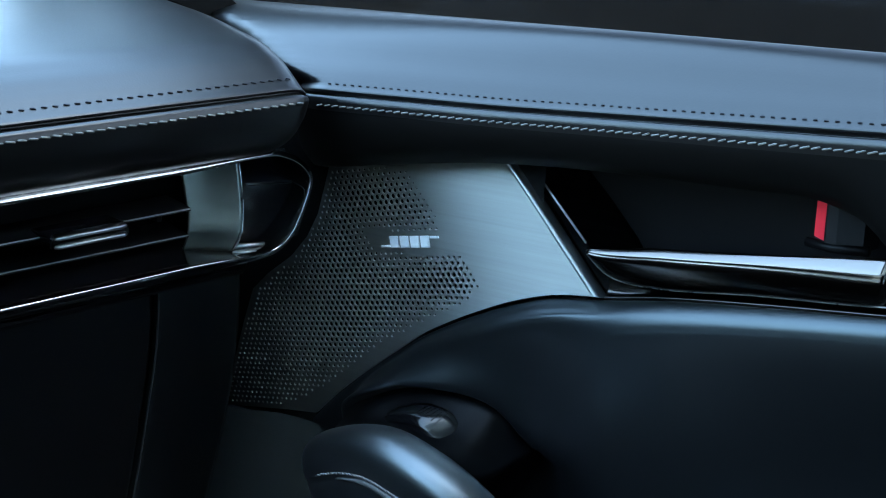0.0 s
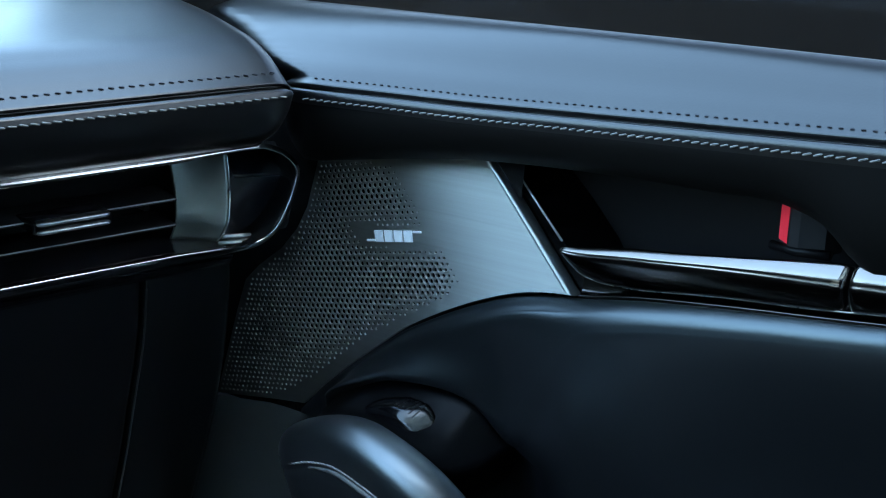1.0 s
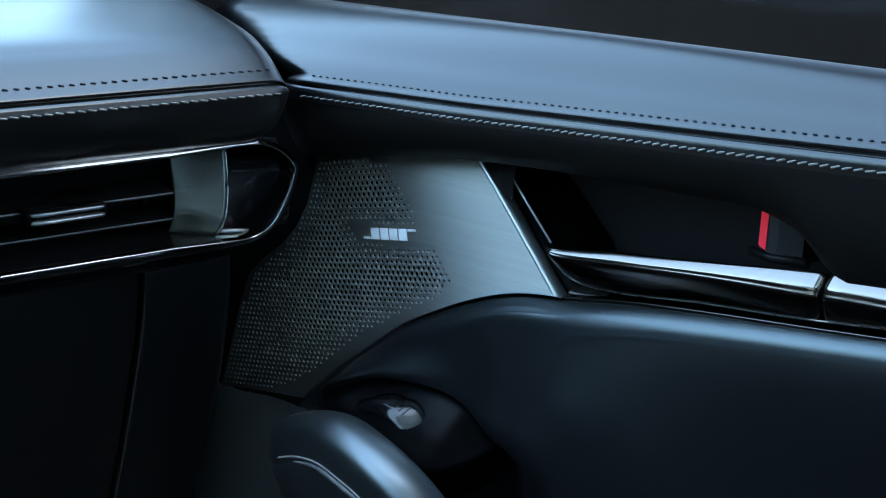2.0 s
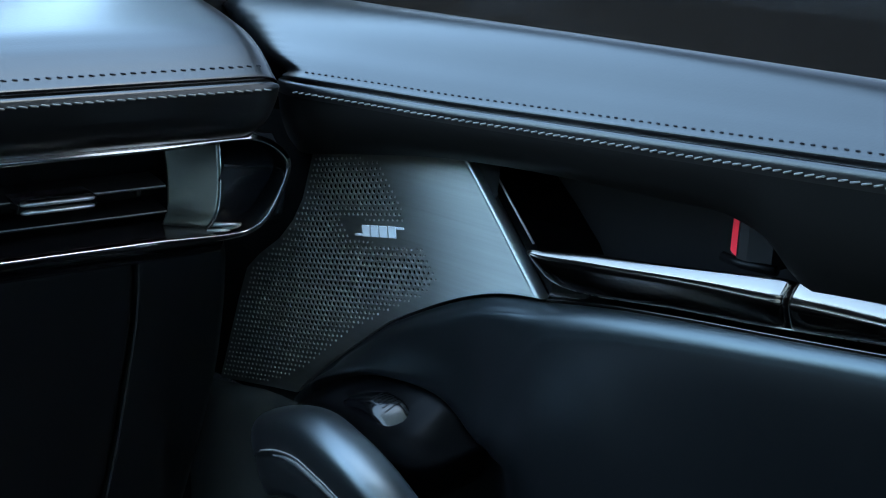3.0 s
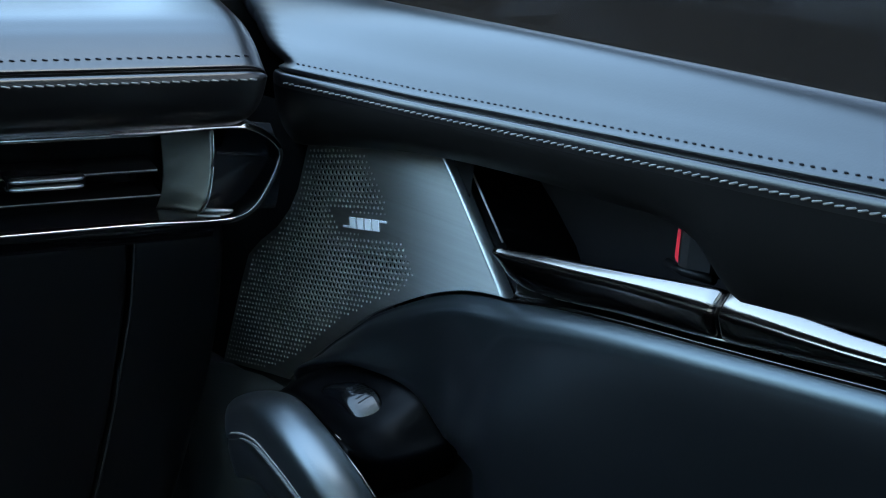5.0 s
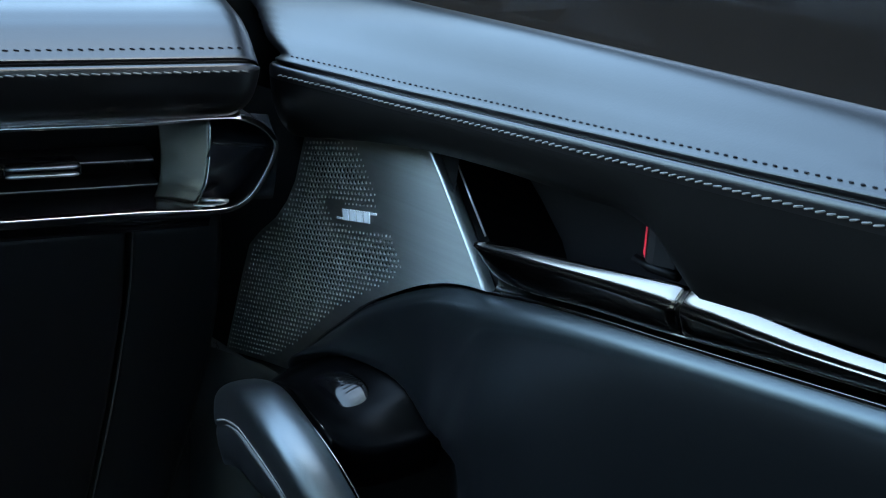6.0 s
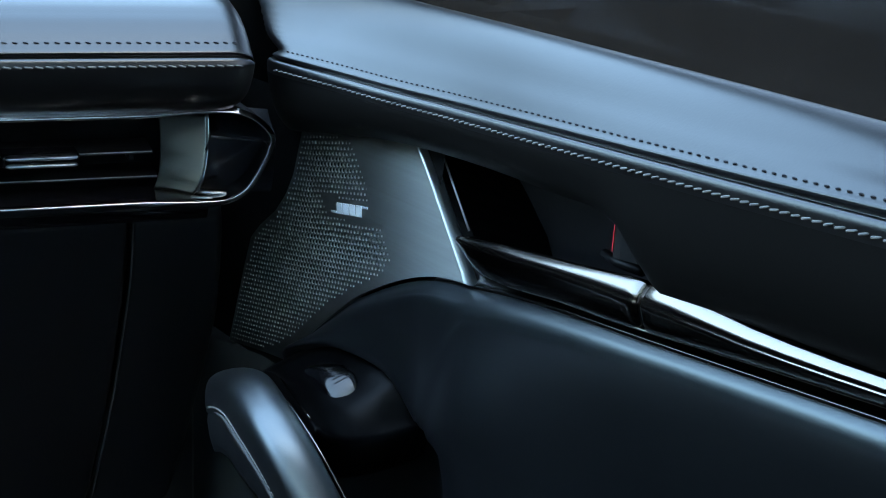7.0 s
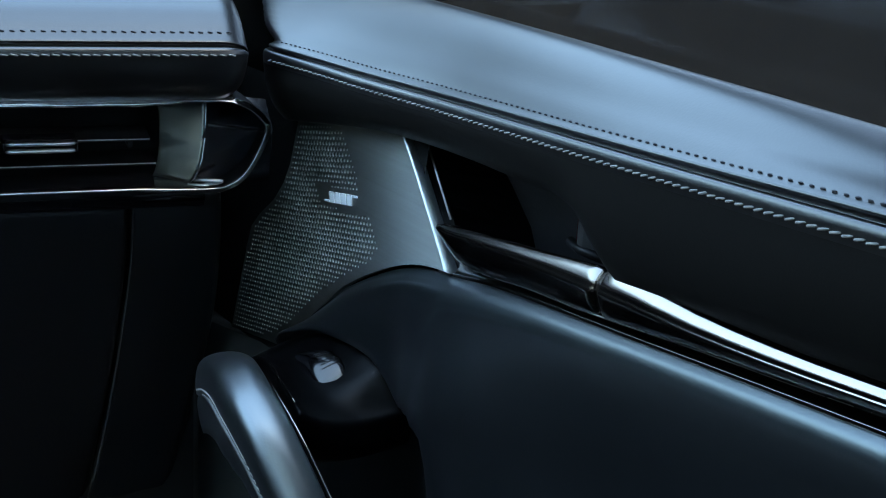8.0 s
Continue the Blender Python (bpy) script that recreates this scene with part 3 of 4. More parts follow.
for r in range(-60, 60):
    for c in range(-60, 90):
        a = math.radians(-12)
        u, v = (c + 0.5 * (r % 2)) * PITCH, r * PITCH * 0.866
        y, z = 0.55 + u * math.cos(a) - v * math.sin(a), 0.72 + u * math.sin(a) + v * math.cos(a)
        if inside(y, z, FIELD):
            grow = min(1.0, edge_distance(y, z, FIELD) / 0.016)
            wide = 1.0 if y < 0.57 else max(0.0, 1 - (y - 0.57) / 0.07)
            low = min(1.0, max(0.0, (z - 0.640) / 0.06))
            holes[(r, c)] = (y, z, 0.00056 + 0.00088 * (grow ** 0.7) * (0.35 + 0.65 * low) * (0.40 + 0.60 * wide))

from mathutils.geometry import delaunay_2d_cdt
SIDES, BEVEL = 10, 0.00028
pts2, edges2 = [], []
n0 = len(OUTLINE)
pts2 += [Vector(q) for q in OUTLINE]
edges2 += [(i, (i + 1) % n0) for i in range(n0)]
for y, z, r in holes.values():
    s = len(pts2)
    r += BEVEL
    pts2 += [Vector((y + r * math.cos(2 * math.pi * k / SIDES), z + r * math.sin(2 * math.pi * k / SIDES))) for k in range(SIDES)]
    edges2 += [(s + k, s + (k + 1) % SIDES) for k in range(SIDES)]
hole_list = list(holes.values())
for i in range(30):
    for j in range(20):
        y, z = 0.41 + i * 0.005, 0.70 + j * 0.006
        if inside(y, z, OUTLINE) and not inside(y, z, FIELD) and edge_distance(y, z, OUTLINE) > 0.003 and edge_distance(y, z, FIELD) > 0.002:
            pts2.append(Vector((y, z)))
co2, _, tri2, *_ = delaunay_2d_cdt(pts2, edges2, [], 0, 1e-7)
cells = {}
for y, z, r in hole_list:
    cells.setdefault((int(y / 0.004), int(z / 0.004)), []).append((y, z, r))


def in_hole(y, z):
    cy, cz = int(y / 0.004), int(z / 0.004)
    for i in (-1, 0, 1):
        for j in (-1, 0, 1):
            for hy, hz, r in cells.get((cy + i, cz + j), ()):
                if (y - hy) ** 2 + (z - hz) ** 2 < ((r + BEVEL) * 0.93) ** 2:
                    return True
    return False


OUT_POLY = [tuple(q) for q in OUTLINE]
keep = []
for f in tri2:
    y, z = sum(co2[i].x for i in f) / 3, sum(co2[i].y for i in f) / 3
    if not in_hole(y, z) and inside(y, z, OUT_POLY):
        keep.append(tuple(f))
me = bpy.data.meshes.new("speaker_cover")
verts3 = [on_sheet(q.x, q.y) for q in co2]
faces3 = list(keep)
for y, z, r in hole_list:
    s = len(verts3)
    for rad, deep in ((r + BEVEL, 0.0), (r + BEVEL * 0.3, -0.00012), (r, -0.0004), (r, -0.0012)):
        verts3 += [on_sheet(y + rad * math.cos(2 * math.pi * k / SIDES), z + rad * math.sin(2 * math.pi * k / SIDES), deep) for k in range(SIDES)]
    for b in (0, SIDES, 2 * SIDES):
        faces3 += [(s + b + k, s + b + (k + 1) % SIDES, s + b + SIDES + (k + 1) % SIDES, s + b + SIDES + k) for k in range(SIDES)]
# the turned edge round the sheet
for i in range(n0):
    a, b = OUTLINE[i], OUTLINE[(i + 1) % n0]
    s = len(verts3)
    verts3 += [on_sheet(*a), on_sheet(*b), on_sheet(*b, -0.004), on_sheet(*a, -0.004)]
    faces3.append((s, s + 1, s + 2, s + 3))
me.from_pydata(verts3, [], faces3)
me.update()
for p in me.polygons:
    p.use_smooth = p.index < len(faces3) - n0
me.materials.append(BRUSHED)
cover = new("speaker_cover", me)
cover.parent = door
cover.matrix_parent_inverse = Matrix.Translation(-door.location)
tagged(cover, "brushed metal speaker cover with perforated grille")

# the raised bright edge down the side of the handle recess
side = [(0.4625, 0.8160), (0.4443, 0.7968), (0.4243, 0.7755), (0.405, 0.7550)]
bm = bmesh.new()
rows = []
for y, z in rounded_path(side, 4):
    p = on_sheet(y, z)
    rows.append([p + Vector(q) for q in ((0.0002, 0.0046, 0.0012), (-0.0006, 0.0032, 0.0007), (-0.0010, 0.0017, 0.0003), (-0.0010, 0.0004, 0), (0.0004, -0.0014, -0.0006), (0.0035, -0.0024, -0.0008), (0.006, -0.0024, -0.0008))])
loft(rows, bm=bm)
part("cover_edge", bm, SILVER_EDGE, cover, "bright polished edge")

# the maker's badge stands as plain slanted blocks with a foot line and a head line
BADGE_FOOT, BADGE_RUN, BADGE_RISE = Vector((0.5300, 0.7558)), Vector((-0.0270, 0.0050)), Vector((0.0014, 0.0070))


def badge_block(u0, u1, v0, v1):
    def at(u, v, out):
        q = BADGE_FOOT + BADGE_RUN * u + BADGE_RISE * v
        return on_sheet(q.x, q.y, out)
    ring = [(u0, v0), (u1, v0), (u1, v1), (u0, v1)]
    part("badge_block", loft([[at(*q, 0.0001) for q in ring], [at(*q, 0.0006) for q in ring]], closed=True, caps=True), BADGE, cover, "small silver block of the badge", smooth=False)


badge_block(-0.20, 0.02, 0.08, 0.24)
for k in range(4):
    badge_block(0.03 + 0.25 * k, 0.235 + 0.25 * k, 0.06, 0.94)
badge_block(1.01, 1.22, 0.76, 0.92)
# black felt right behind the sheet; past the sheet's edge it stands in for shade
low_y, low_z = [q[0] for q in EDGE_LOW], [q[1] for q in EDGE_LOW]
rows = []
for y in (0.44, 0.455, 0.47, 0.485, 0.50, 0.515, 0.53, 0.545, 0.56, 0.575, 0.59, 0.62, 0.66, 0.72):
    foot = float(np.interp(y, low_y, low_z)) + 0.004 if y < 0.585 else 0.630
    rows.append([on_sheet(y, foot + (0.815 - foot) * k / 5, -0.0032) for k in range(6)])
part("speaker_felt", loft(rows), DARK_VOID, door, "black felt behind the speaker cover, standing in for shade past its edge")

# handle recess: front wall, back wall, floor
rows = [[(0.4875, 0.4570, 0.816), (0.4955, 0.4605, 0.8165), (0.5295, 0.4565, 0.8200), (0.545, 0.4545, 0.822)],
        [(0.4915, 0.4210, 0.7770), (0.4965, 0.4190, 0.7780), (0.5370, 0.4200, 0.7680), (0.545, 0.4190, 0.766)],
        [(0.4960, 0.4020, 0.7540), (0.4980, 0.4000, 0.7560), (0.5400, 0.3980, 0.7460), (0.545, 0.3970, 0.745)]]
fine = [rounded_path(list(c), 6) for c in zip(*rows)]
part("recess_wall", loft(list(zip(*fine))), CUP, door, "black front wall of the handle recess", smooth=False)
bm = bmesh.new()
tube(bm, [(0.4926, 0.4588, 0.8150), (0.4934, 0.4378, 0.7965), (0.4942, 0.4172, 0.7782)], 0.0006, sides=6)
part("recess_trim", bm, SILVER, door, "thin bright line in the recess")
part("recess_back", loft([[(0.542 - 0.45 * max(0, z - 0.775), y, z) for z in (0.735, 0.75, 0.77, 0.79, 0.81, 0.83, 0.845)] for y in (0.47, 0.44, 0.40, 0.34, 0.30, 0.275, 0.262, 0.25)]), DASH_SKIN, door, "dark soft lining of the handle recess")
part("recess_end", loft([[(0.540, 0.268, 0.84), (0.540, 0.262, 0.76)], [(0.500, 0.262, 0.84), (0.500, 0.258, 0.76)]]), SOFT, door)

# lock lever with the red mark
bm = bmesh.new()
loft([[(0.5030, 0.3000, z), (0.4990, 0.2930, z), (0.4988, 0.2880, z), (0.5010, 0.2770, z), (0.512, 0.2760, z), (0.512, 0.2990, z)] for z in (0.8035, 0.8045, 0.826, 0.830)], closed=True, caps=True, bm=bm)
lever = part("lock_lever", bm, SATIN_BLACK, door, "small black lock lever", smooth=False)
bm = bmesh.new()
d = Vector((-0.0070, 0.0040)).normalized() * 0.0004
loft([[(0.5030 + o * d.x, 0.3000 + o * d.y, z), (0.4990 + o * d.x, 0.2932 + o * d.y, z)] for z, o in ((0.8055, 0.5), (0.806, 1), (0.829, 1))], bm=bm)
part("red_mark", bm, RED, lever, "bright red unlocked mark", smooth=False)
bm = bmesh.new()
tube(bm, [(0.5008, 0.302, 0.8030), (0.4995, 0.290, 0.8030), (0.5010, 0.274, 0.8045)], 0.0022, sides=8)
part("lever_base", bm, CUP, lever)

# inner handle and the trim that carries its line on
bar_top = curve([(-0.6, 0.925), (-0.2, 0.868), (0.0, 0.8385), (0.10, 0.8230), (0.15, 0.8154), (0.18, 0.8118), (0.20, 0.8100), (0.25, 0.8073), (0.27, 0.8042), (0.32, 0.7952), (0.345, 0.7909), (0.37, 0.7870), (0.395, 0.7818), (0.408, 0.7791)])
bar_low = curve([(-0.6, 0.917), (-0.2, 0.860), (0.0, 0.8305), (0.10, 0.8142), (0.15, 0.8050), (0.20, 0.7965), (0.25, 0.7875), (0.27, 0.7838), (0.32, 0.7762), (0.37, 0.7674), (0.386, 0.7662), (0.3940, 0.7668), (0.4037, 0.7708), (0.4088, 0.7752)])
bar_x = curve([(-0.6, 0.525), (-0.2, 0.512), (0.0, 0.503), (0.10, 0.4985), (0.20, 0.4935), (0.25, 0.4905), (0.32, 0.4870), (0.37, 0.4840), (0.408, 0.4820)])
# the ridge between the upper facet, which leans to the sky, and the lower one, which is undercut
bar_ridge = curve([(-0.6, 0.55), (0.0, 0.55), (0.15, 0.56), (0.20, 0.55), (0.25, 0.58), (0.27, 0.61), (0.30, 0.68), (0.34, 0.74), (0.408, 0.76)])

bar_lean = curve([(-0.6, 0.54), (0.24, 0.54), (0.30, 0.58), (0.35, 0.72), (0.408, 0.80)])


def bar_section(y, s=1.0):
    t, b, f = bar_top(y), bar_low(y), bar_ridge(y)
    h, mid = t - b, (t + b) / 2
    w = (1 - f) * h * bar_lean(y)
    prof = rounded_path([(w + 0.008, 0.84), (w + 0.0045, 0.95), (w + 0.0018, 0.992), (w, 0.995), (w * 0.74, f + (1 - f) * 0.84), (w * 0.44, f + (1 - f) * 0.59), (w * 0.18, f + (1 - f) * 0.32), (0.0004, f + 0.03),
                         (0.0, f - 0.06), (0.0008, f * 0.66), (0.0022, f * 0.33), (0.0040, 0.03), (0.0058, 0.0), (0.009, 0.04), (0.013, 0.30)], 3)
    return [(bar_x(y) + q[0] * (0.4 + 0.6 * s) + (1 - s) * 0.011, y, mid + (q[1] - 0.5) * h * s) for q in prof]


rows = [bar_section(0.4092, 0.5), bar_section(0.4085, 0.85), bar_section(0.4068), bar_section(0.4040), bar_section(0.4000)] + [bar_section(0.396 - 0.0105 * k) for k in range(13)] \
    + [bar_section(0.2672), bar_section(0.2655, 0.992), bar_section(0.2638, 0.972), bar_section(0.2622, 0.930), bar_section(0.2611, 0.85)]
part("inner_handle", loft(rows, closed=True, caps=True), DARK_CHROME, door, "polished dark chrome inner door handle")
rows = [bar_section(0.2592, 0.86), bar_section(0.2584, 0.96), bar_section(0.2565, 1.0), bar_section(0.250)] + [bar_section(0.24 - 0.02 * k) for k in range(22)] + [bar_section(-0.6)]
part("handle_trim", loft(rows, closed=True, caps=True), DARK_CHROME, door, "polished dark chrome trim continuing the handle")
# a brighter warm tube draws the glint along the bar's lower edge
bm = bmesh.new()
tube(bm, [(bar_x(y) + 0.0046, y, bar_low(y) + 0.0003) for y in [0.4085, 0.4060, 0.4037, 0.399, 0.394, 0.388] + [0.38 - 0.02 * k for k in range(30)]], 0.00042, sides=6)
part("handle_glint", bm, GLINT_LINE, door, "thin warm metal line that draws the glint on the handle's lower edge")

# lower leather panel: top edge, and a rolled shoulder below it
edge_z = curve([(-0.6, 0.912), (-0.2, 0.855), (0.0, 0.8255), (0.10, 0.8092), (0.15, 0.8005), (0.20, 0.7916), (0.26, 0.7812), (0.32, 0.7710), (0.37, 0.7613), (0.400, 0.7540), (0.420, 0.7507), (0.436, 0.7467), (0.455, 0.7392), (0.472, 0.7307), (0.490, 0.7207), (0.507, 0.7102), (0.524, 0.6967), (0.540, 0.6837), (0.556, 0.6702), (0.572, 0.6552), (0.590, 0.636)])
edge_x = curve([(-0.6, 0.53), (-0.2, 0.515), (0.0, 0.507), (0.1, 0.502), (0.2, 0.4985), (0.3, 0.4945), (0.37, 0.4925), (0.40, 0.4915), (0.436, 0.485), (0.472, 0.4768), (0.507, 0.4693), (0.540, 0.461), (0.572, 0.4545), (0.590, 0.451)])
bulge = curve([(-0.6, 0.7), (0.0, 0.66), (0.2, 0.68), (0.3, 0.80), (0.36, 0.93), (0.40, 1.0), (0.436, 1.0), (0.472, 0.8), (0.54, 0.3), (0.59, 0.15)])
SHOULDER = rounded_path([(0.014, -0.010), (0.002, -0.0024), (-0.0008, -0.0004), (-0.0044, -0.0020), (-0.0081, -0.0046), (-0.0110, -0.0082), (-0.0129, -0.0134), (-0.0136, -0.023), (-0.0115, -0.070)], 4)
LOWER = rounded_path([(-0.0115, -0.070), (-0.0085, -0.110), (-0.005, -0.18), (-0.025, -0.30), (-0.025, -0.75)], 3)[1:]
tuck = curve([(-0.6, 0.034), (0.0, 0.034), (0.15, 0.033), (0.25, 0.026), (0.33, 0.014), (0.40, 0.004), (0.45, 0.0), (0.60, 0.0)])
roll = curve([(-0.6, 0.58), (0.15, 0.58), (0.25, 0.62), (0.33, 0.78), (0.40, 1.0), (0.60, 1.0)])
flare = curve([(-0.6, 0.0), (0.24, 0.0), (0.30, 0.0018), (0.35, 0.0065), (0.39, 0.0105), (0.42, 0.0090), (0.45, 0.0040), (0.50, 0.0), (0.60, 0.0)])
cup_x = curve([(0.425, 0.4850), (0.435, 0.4850), (0.444, 0.4820), (0.452, 0.4785), (0.462, 0.4745), (0.472, 0.4700), (0.490, 0.4625), (0.508, 0.4560), (0.520, 0.4490), (0.530, 0.4440), (0.545, 0.4400)])
cup_z = curve([(0.425, 0.6560), (0.435, 0.6620), (0.444, 0.6725), (0.452, 0.6805), (0.462, 0.6850), (0.472, 0.6865), (0.490, 0.6860), (0.508, 0.6830), (0.520, 0.6780), (0.530, 0.6730), (0.545, 0.6600)])


def panel_section(y):
    """Down the panel from its top edge; ahead of the armrest it runs down to the rim of the cup instead."""
    b = bulge(y)
    ex, ez = edge_x(y), edge_z(y)
    k = roll(y)
    upper = [(ex + q[0] * (b * k if q[0] < 0 else 1) + tuck(y) * step(0.012 * k, 0.10, -q[1] * (k if q[1] > -0.05 else 1)), ez + q[1] * (k if q[1] > -0.05 else 1)) for q in SHOULDER]
    b *= k
    upper = [(x - flare(y) * step(0.012, 0.075, ez - z), z) for x, z in upper]
    lower = [(ex + q[0] * b - flare(y) + tuck(y) * step(0.012, 0.10, -q[1]), ez + q[1]) for q in LOWER]
    w = step(0.385, 0.446, y) * (1 - step(0.535, 0.560, y))
    wide = step(0.335, 0.445, y) * (1 - step(0.535, 0.560, y))
    if wide > 0:
        rx, rz = cup_x(y), min(cup_z(y), ez - 0.012)
        g = 1.0 - 0.75 * step(0.450, 0.53, y)
        h = min(1, (ez - rz) / 0.05)
        bow = rounded_path([(ex + 0.014, ez - 0.010), (ex + 0.002, ez - 0.002), (ex - 0.0008, ez), (ex - 0.0042 * g, ez - 0.0028 * h), (ex - 0.0082 * g, ez - 0.0066 * h),
                            (ex * 0.85 + rx * 0.15 - 0.0102 * g, ez - 0.0122 * h), (ex * 0.5 + rx * 0.5 - 0.0022 - 0.0058 * g, ez * 0.5 + rz * 0.5), (rx - 0.0070, rz + 0.004), (rx + 0.001, rz)], 4)
        upper = [(u[0] * (1 - w) + v[0] * w, u[1] * (1 - w) + v[1] * w) for u, v in zip(upper, bow)]
        back = [(rx + 0.014) * (1 - step(0.10, 0.22, ez - 0.04 - u[1])) + (ex - 0.014) * step(0.10, 0.22, ez - 0.04 - u[1]) for u in lower]
        ws = [w + (wide - w) * min(1, k / 4) for k in range(len(lower))]
        lower = [(u[0] * (1 - v) + bx * v, u[1] * (1 - v) + (rz - 0.008 - (ez + LOWER[0][1] - u[1])) * v) for u, bx, v in zip(lower, back, ws)]
    return [(x, y, max(0.02, z)) for x, z in [*upper, *lower]]


ys = [-0.6, -0.45, -0.3, -0.2, -0.1, 0.0, 0.05] + [0.1 + 0.02 * k for k in range(15)] + [0.388 + 0.006 * k for k in range(34)]
part("lower_panel", loft([panel_section(y) for y in ys]), PANEL, door, "smooth black leather lower door panel")
part("kick_panel", loft([[(sheet_x(y, 0.63) - 0.002, y, (0.6385 if y < 0.61 else 0.6385 - (y - 0.605) * 0.175)), (sheet_x(y, 0.63) - 0.0035, y, 0.622), (sheet_x(y, 0.63) - 0.004, y, 0.56), (sheet_x(y, 0.6) - 0.004, y, 0.3), (sheet_x(y, 0.6), y, 0.05)] for y in (0.70, 0.67, 0.64, 0.61, 0.595, 0.585, 0.575)]), SOFT, door, "dark plastic panel under the grille")

# smoked chrome lip that closes the gap between the bar and the leather
rows = []
for k in range(60):
    y = 0.4015 - 0.0046 * k if k < 40 else 0.2175 - 0.04 * (k - 39)
    ex, ez, bx, bz = edge_x(y), edge_z(y), bar_x(y), bar_low(y)
    rows.append([(bx + 0.013, y, bz + 0.0022), (bx + 0.0115, y, (bz * 0.7 + ez * 0.3) + 0.0010), (ex + 0.0030, y, bz * 0.3 + ez * 0.7), (ex + 0.0008, y, ez + 0.0012), (ex + 0.0001, y, ez + 0.0014), (ex - 0.0004, y, ez + 0.0008), (ex + 0.0006, y, ez - 0.002)])
part("handle_lip", loft(rows), LIP, door, "thin smoked chrome lip under the handle")

# armrest: a leather grip that arches up from the door and ends in a rounded nose
ARM_PATH = [(0.463, 0.20, 0.40), (0.452, 0.26, 0.475), (0.440, 0.305, 0.545), (0.428, 0.335, 0.592), (0.418, 0.360, 0.627), (0.410, 0.380, 0.650), (0.4025, 0.400, 0.6685), (0.3985, 0.415, 0.6770), (0.3960, 0.430, 0.6815),
            (0.3945, 0.450, 0.6835), (0.3940, 0.470, 0.6790), (0.3945, 0.490, 0.6700), (0.3955, 0.503, 0.6620)]
ARM = rounded_path([(0.0090, -0.030), (0.0100, -0.015), (0.0102, -0.002), (0.0099, 0.0088), (0.0082, 0.0116), (0.0010, 0.0131), (-0.0080, 0.0119), (-0.0130, 0.0074), (-0.0148, -0.0020), (-0.0147, -0.0080)], 3) \
    + [Vector((-0.0136, -0.0092)), Vector((-0.0142, -0.0104))] + rounded_path([(-0.0148, -0.014), (-0.0144, -0.022), (-0.0130, -0.030)], 2)
arm_line = rounded_path(ARM_PATH, 4)


def arm_frame(i):
    d = arm_line[min(i + 1, len(arm_line) - 1)] - arm_line[max(i - 1, 0)]
    d.x = 0
    d.normalize()
    return arm_line[i], Vector((0, -d.z, d.y))


def arm_section(i, s=1.0, push=0.0):
    c, up = arm_frame(i)
    f = Vector((0, up.z, -up.y))
    return [c + f * push + Vector((q[0] * (0.3 + 0.7 * s), 0, 0)) + up * (q[1] * s - (1 - s) * 0.006) for q in ARM]


last = len(arm_line) - 5
rows = [arm_section(i) for i in range(last + 1)]
for k in range(1, 9):
    a = k / 8 * math.pi / 2
    rows.append(arm_section(last, max(0.08, math.cos(a) ** 0.75), 0.020 * math.sin(a)))
armrest = part("armrest", loft(rows, closed=True, caps=True), SMOOTH_LEATHER, door, "rounded black leather armrest grip")
seam_pts = []
for i in range(last, 8, -1):
    c, up = arm_frame(i)
    seam_pts.append(c + Vector((-0.0146, 0, 0)) + up * -0.0062)
f_end = (arm_line[last] - arm_line[last - 1]).normalized()
seam_pts = [seam_pts[0] + f_end * 0.010 + Vector((0.0035, 0, -0.002))] + seam_pts


def arm_seam(u):
    v = max(0, min(0.9999, u)) * (len(seam_pts) - 1)
    k = int(v)
    return seam_pts[k].lerp(seam_pts[k + 1], v - k)


part("armrest_stitching", stitches(arm_seam, 62, 0.0030, 0.00060, lambda u: Vector((-1, 0, 0.25)), 0.2, 5), THREAD, armrest, "light grey thread seam")
bm = bmesh.new()
tube(bm, [arm_frame(i)[0] + Vector((-0.0143, 0, 0)) + arm_frame(i)[1] * -0.0090 for i in range(last - 3, 5, -1)], 0.0014, sides=10, taper=[min(1.0, 0.3 + 0.12 * k) for k in range(last - 8)])
part("piping", bm, WELT, armrest, "pale grey piping under the seam")
bm = bmesh.new()
tube(bm, [arm_frame(i)[0] + Vector((0.0118, 0, 0)) + arm_frame(i)[1] * 0.0000 for i in range(6, last - 2)], 0.0040, sides=12, flat=0.45)
part("armrest_ledge", bm, GLOSS, armrest, "glossy black strip beside the grip")
bm = bmesh.new()
tube(bm, [arm_frame(i)[0] + Vector((0.0150, 0, 0)) + arm_frame(i)[1] * 0.0016 for i in range(6, last - 2)], 0.0008, sides=6)
part("armrest_trim", bm, DARK_CHROME, armrest, "thin chrome line along the armrest")

# black pod beside the armrest: it dips from its edge at the grip and rises to the door, with a free rear edge to pull at
far = rounded_path([Vector((cup_x(y), y, cup_z(y))) for y in (0.535, 0.520, 0.508, 0.490, 0.472, 0.462, 0.452)] + [Vector((0.4885, 0.4400, 0.6660))], 3)
near = rounded_path([Vector(q) for q in ((0.408, 0.516, 0.664), (0.415, 0.513, 0.669), (0.419, 0.507, 0.6720), (0.4210, 0.497, 0.6728), (0.4215, 0.484, 0.6728), (0.4215, 0.470, 0.6725), (0.4220, 0.455, 0.6720), (0.4235, 0.4395, 0.6705))], 3)
rows = []
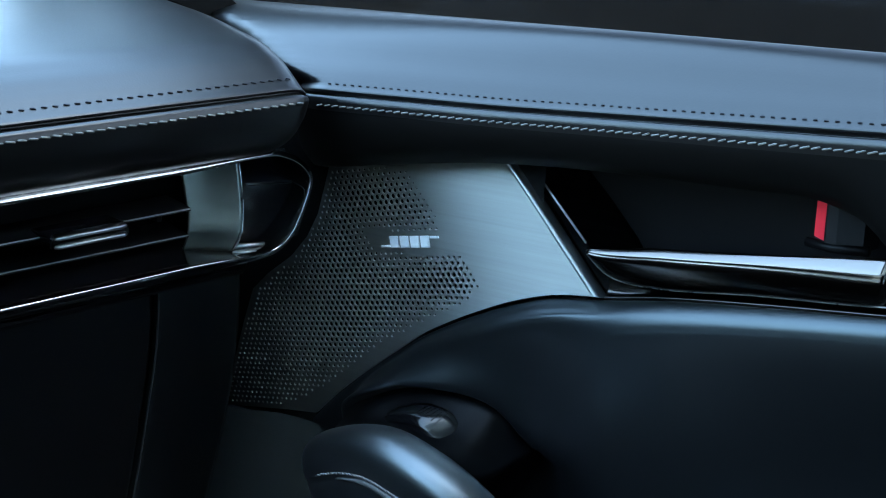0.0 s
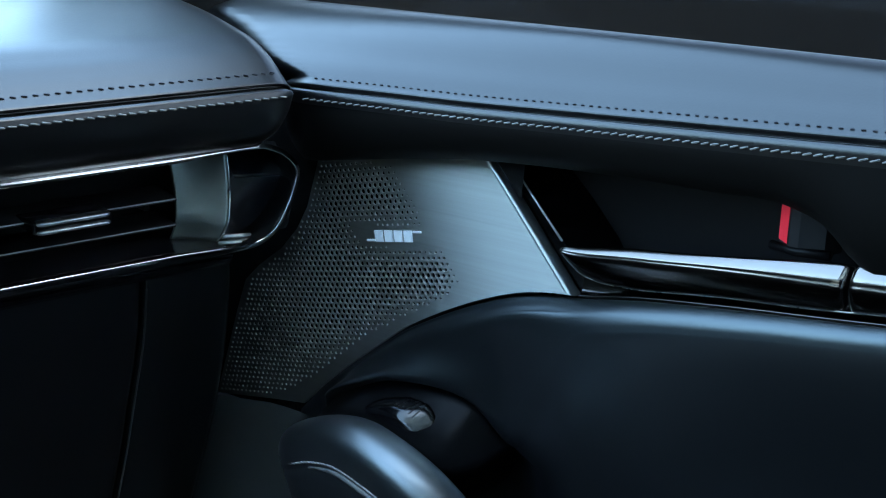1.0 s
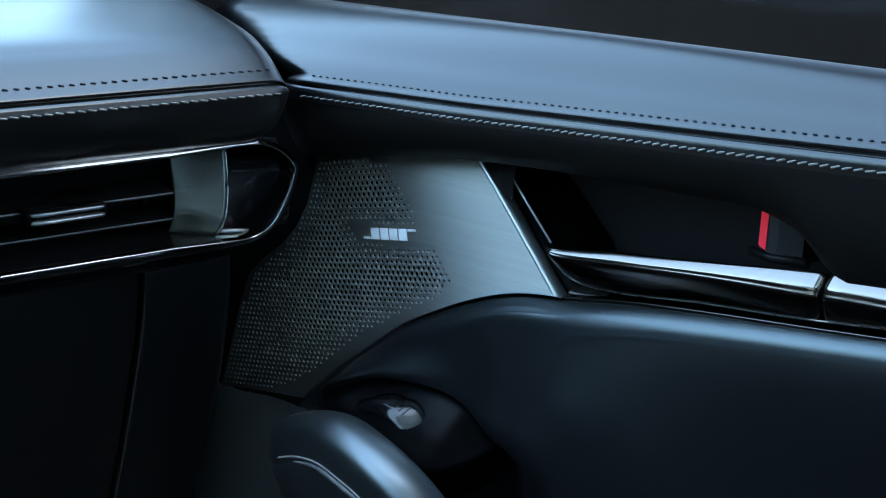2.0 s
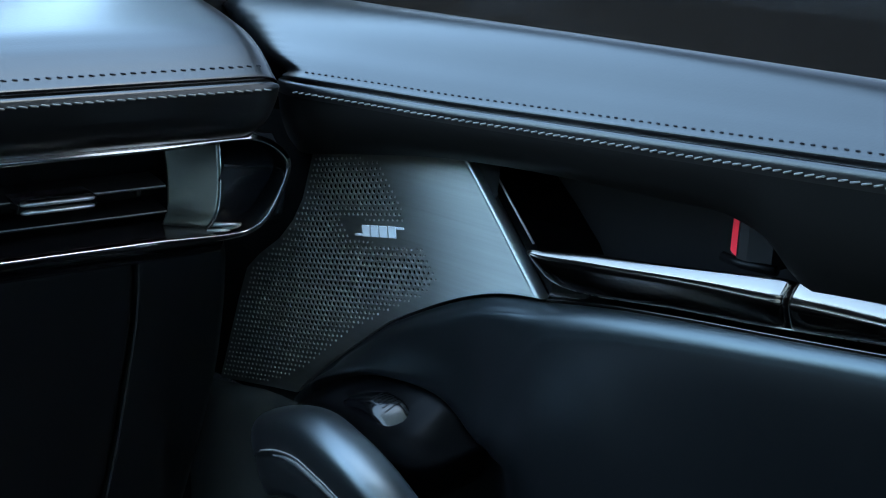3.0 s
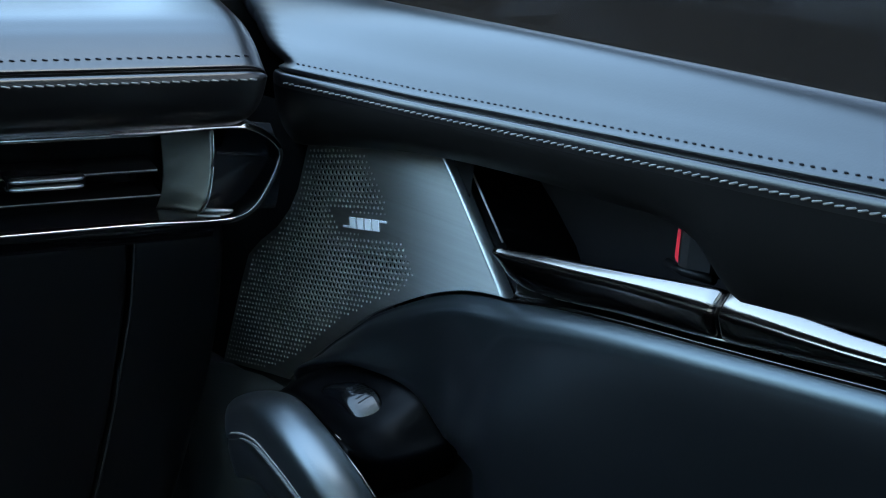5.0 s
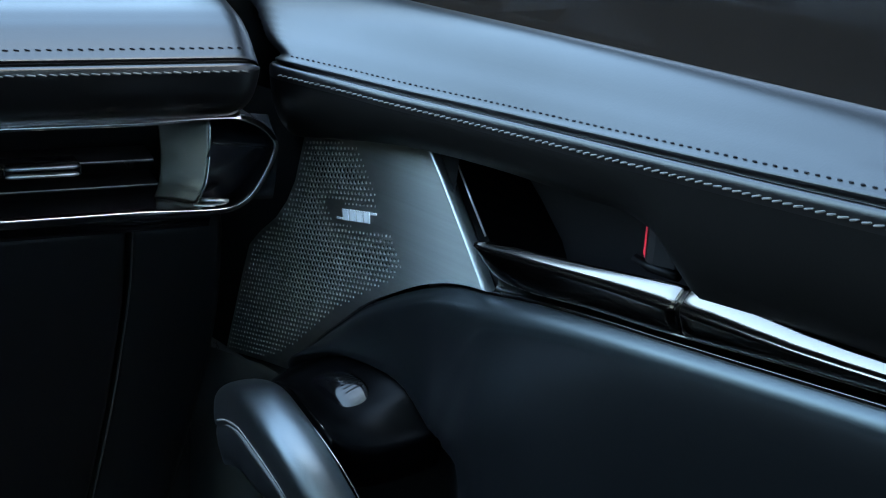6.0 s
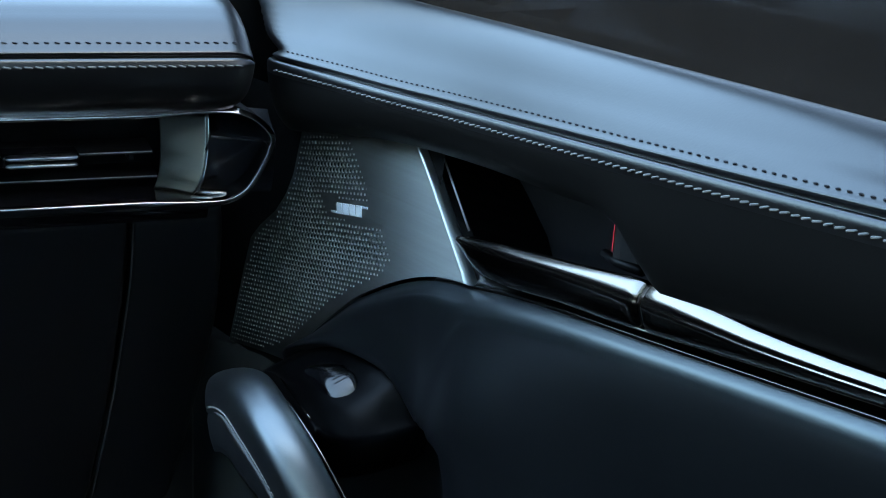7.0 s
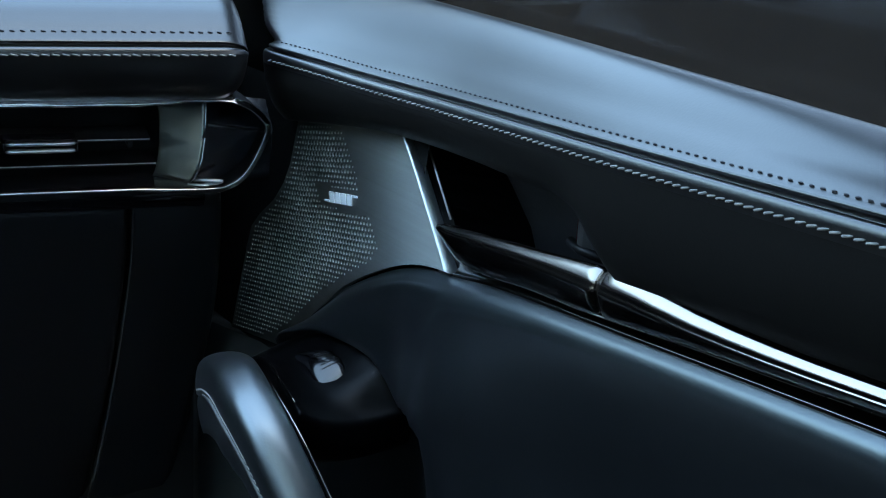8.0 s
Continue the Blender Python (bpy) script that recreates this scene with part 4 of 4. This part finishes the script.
for k, (a, b) in enumerate(zip(near, far)):
    dip = 0.0085 * step(0, 9, k)
    row = [a + Vector((0.001, 0, -0.03)), a + Vector((-0.0004, 0, -0.006)), a + Vector((0.0001, 0, -0.0012))]
    row += [a.lerp(b, u) - Vector((0, 0, dip * math.sin(math.pi * u ** 0.75) - 0.0012 * (1 - u))) for u in (0.03, 0.1, 0.2, 0.32, 0.45, 0.58, 0.70, 0.80, 0.88, 0.95, 1.0)]
    rows.append(row)
tail = rows[-1]
for back, down in ((0.0014, 0.0006), (0.0024, 0.0022), (0.0026, 0.0045), (0.0016, 0.014), (-0.004, 0.026), (-0.02, 0.036)):
    rows.append([q + Vector((0, -back, -down)) for q in tail])
switch_panel = part("switch_panel", loft(rows), POD, door, "smooth black switch pod with a pull edge")
bm = bmesh.new()
tube(bm, [q + Vector((0.0006, 0, 0.0010)) for q in near[10:-1]], 0.0005, sides=6)
part("pod_trim", bm, DARK_CHROME, switch_panel, "thin bright edge line")
# a long rocker: its front half falls away forward, its rear half is a finger rest that leans to the seat
rock_z = curve([(0.514, 0.6690), (0.508, 0.6740), (0.498, 0.6782), (0.490, 0.6800), (0.483, 0.6804), (0.477, 0.6796), (0.472, 0.6772), (0.467, 0.6738), (0.462, 0.6700), (0.458, 0.6668), (0.4555, 0.6645), (0.4535, 0.6615)])
rock_w = curve([(0.514, 0.0080), (0.508, 0.0098), (0.488, 0.0100), (0.476, 0.0094), (0.468, 0.0086), (0.462, 0.0076), (0.457, 0.0056), (0.4535, 0.0034)])
rows = []
for k in range(25):
    y = 0.514 - 0.0605 * k / 24
    c, w, top, tip = 0.4490 + 0.10 * (0.49 - y), rock_w(y), rock_z(y), 0.16 + 0.34 * step(0.016, 0.030, 0.500 - y)
    rows.append([(c + w * u, y, top - drop + tip * w * u) for u, drop in ((-1.0, 0.010), (-1.0, 0.0055), (-0.95, 0.0034), (-0.84, 0.0018), (-0.68, 0.0009), (-0.45, 0.0003), (-0.2, 0.0001), (0.1, 0.0), (0.4, 0.0002), (0.65, 0.0007), (0.84, 0.0018), (0.95, 0.0034), (1.0, 0.0055), (1.0, 0.010))])
rocker = part("window_switch", loft(rows, caps=True), SWITCH, switch_panel, "glossy black window switch")
bm = bmesh.new()
for k in range(6):
    row = rows[11 + k]
    tube(bm, [Vector(q) + Vector((0, 0, 0.0001)) for q in row[5:10]], 0.00035, sides=6)
part("switch_ribs", bm, SWITCH, rocker, "fine raised ribs across the switch")
part("cup_floor", box(bmesh.new(), (0.405, 0.20, 0.40), (0.48, 0.47, 0.42)), DARK_VOID, door, smooth=False)
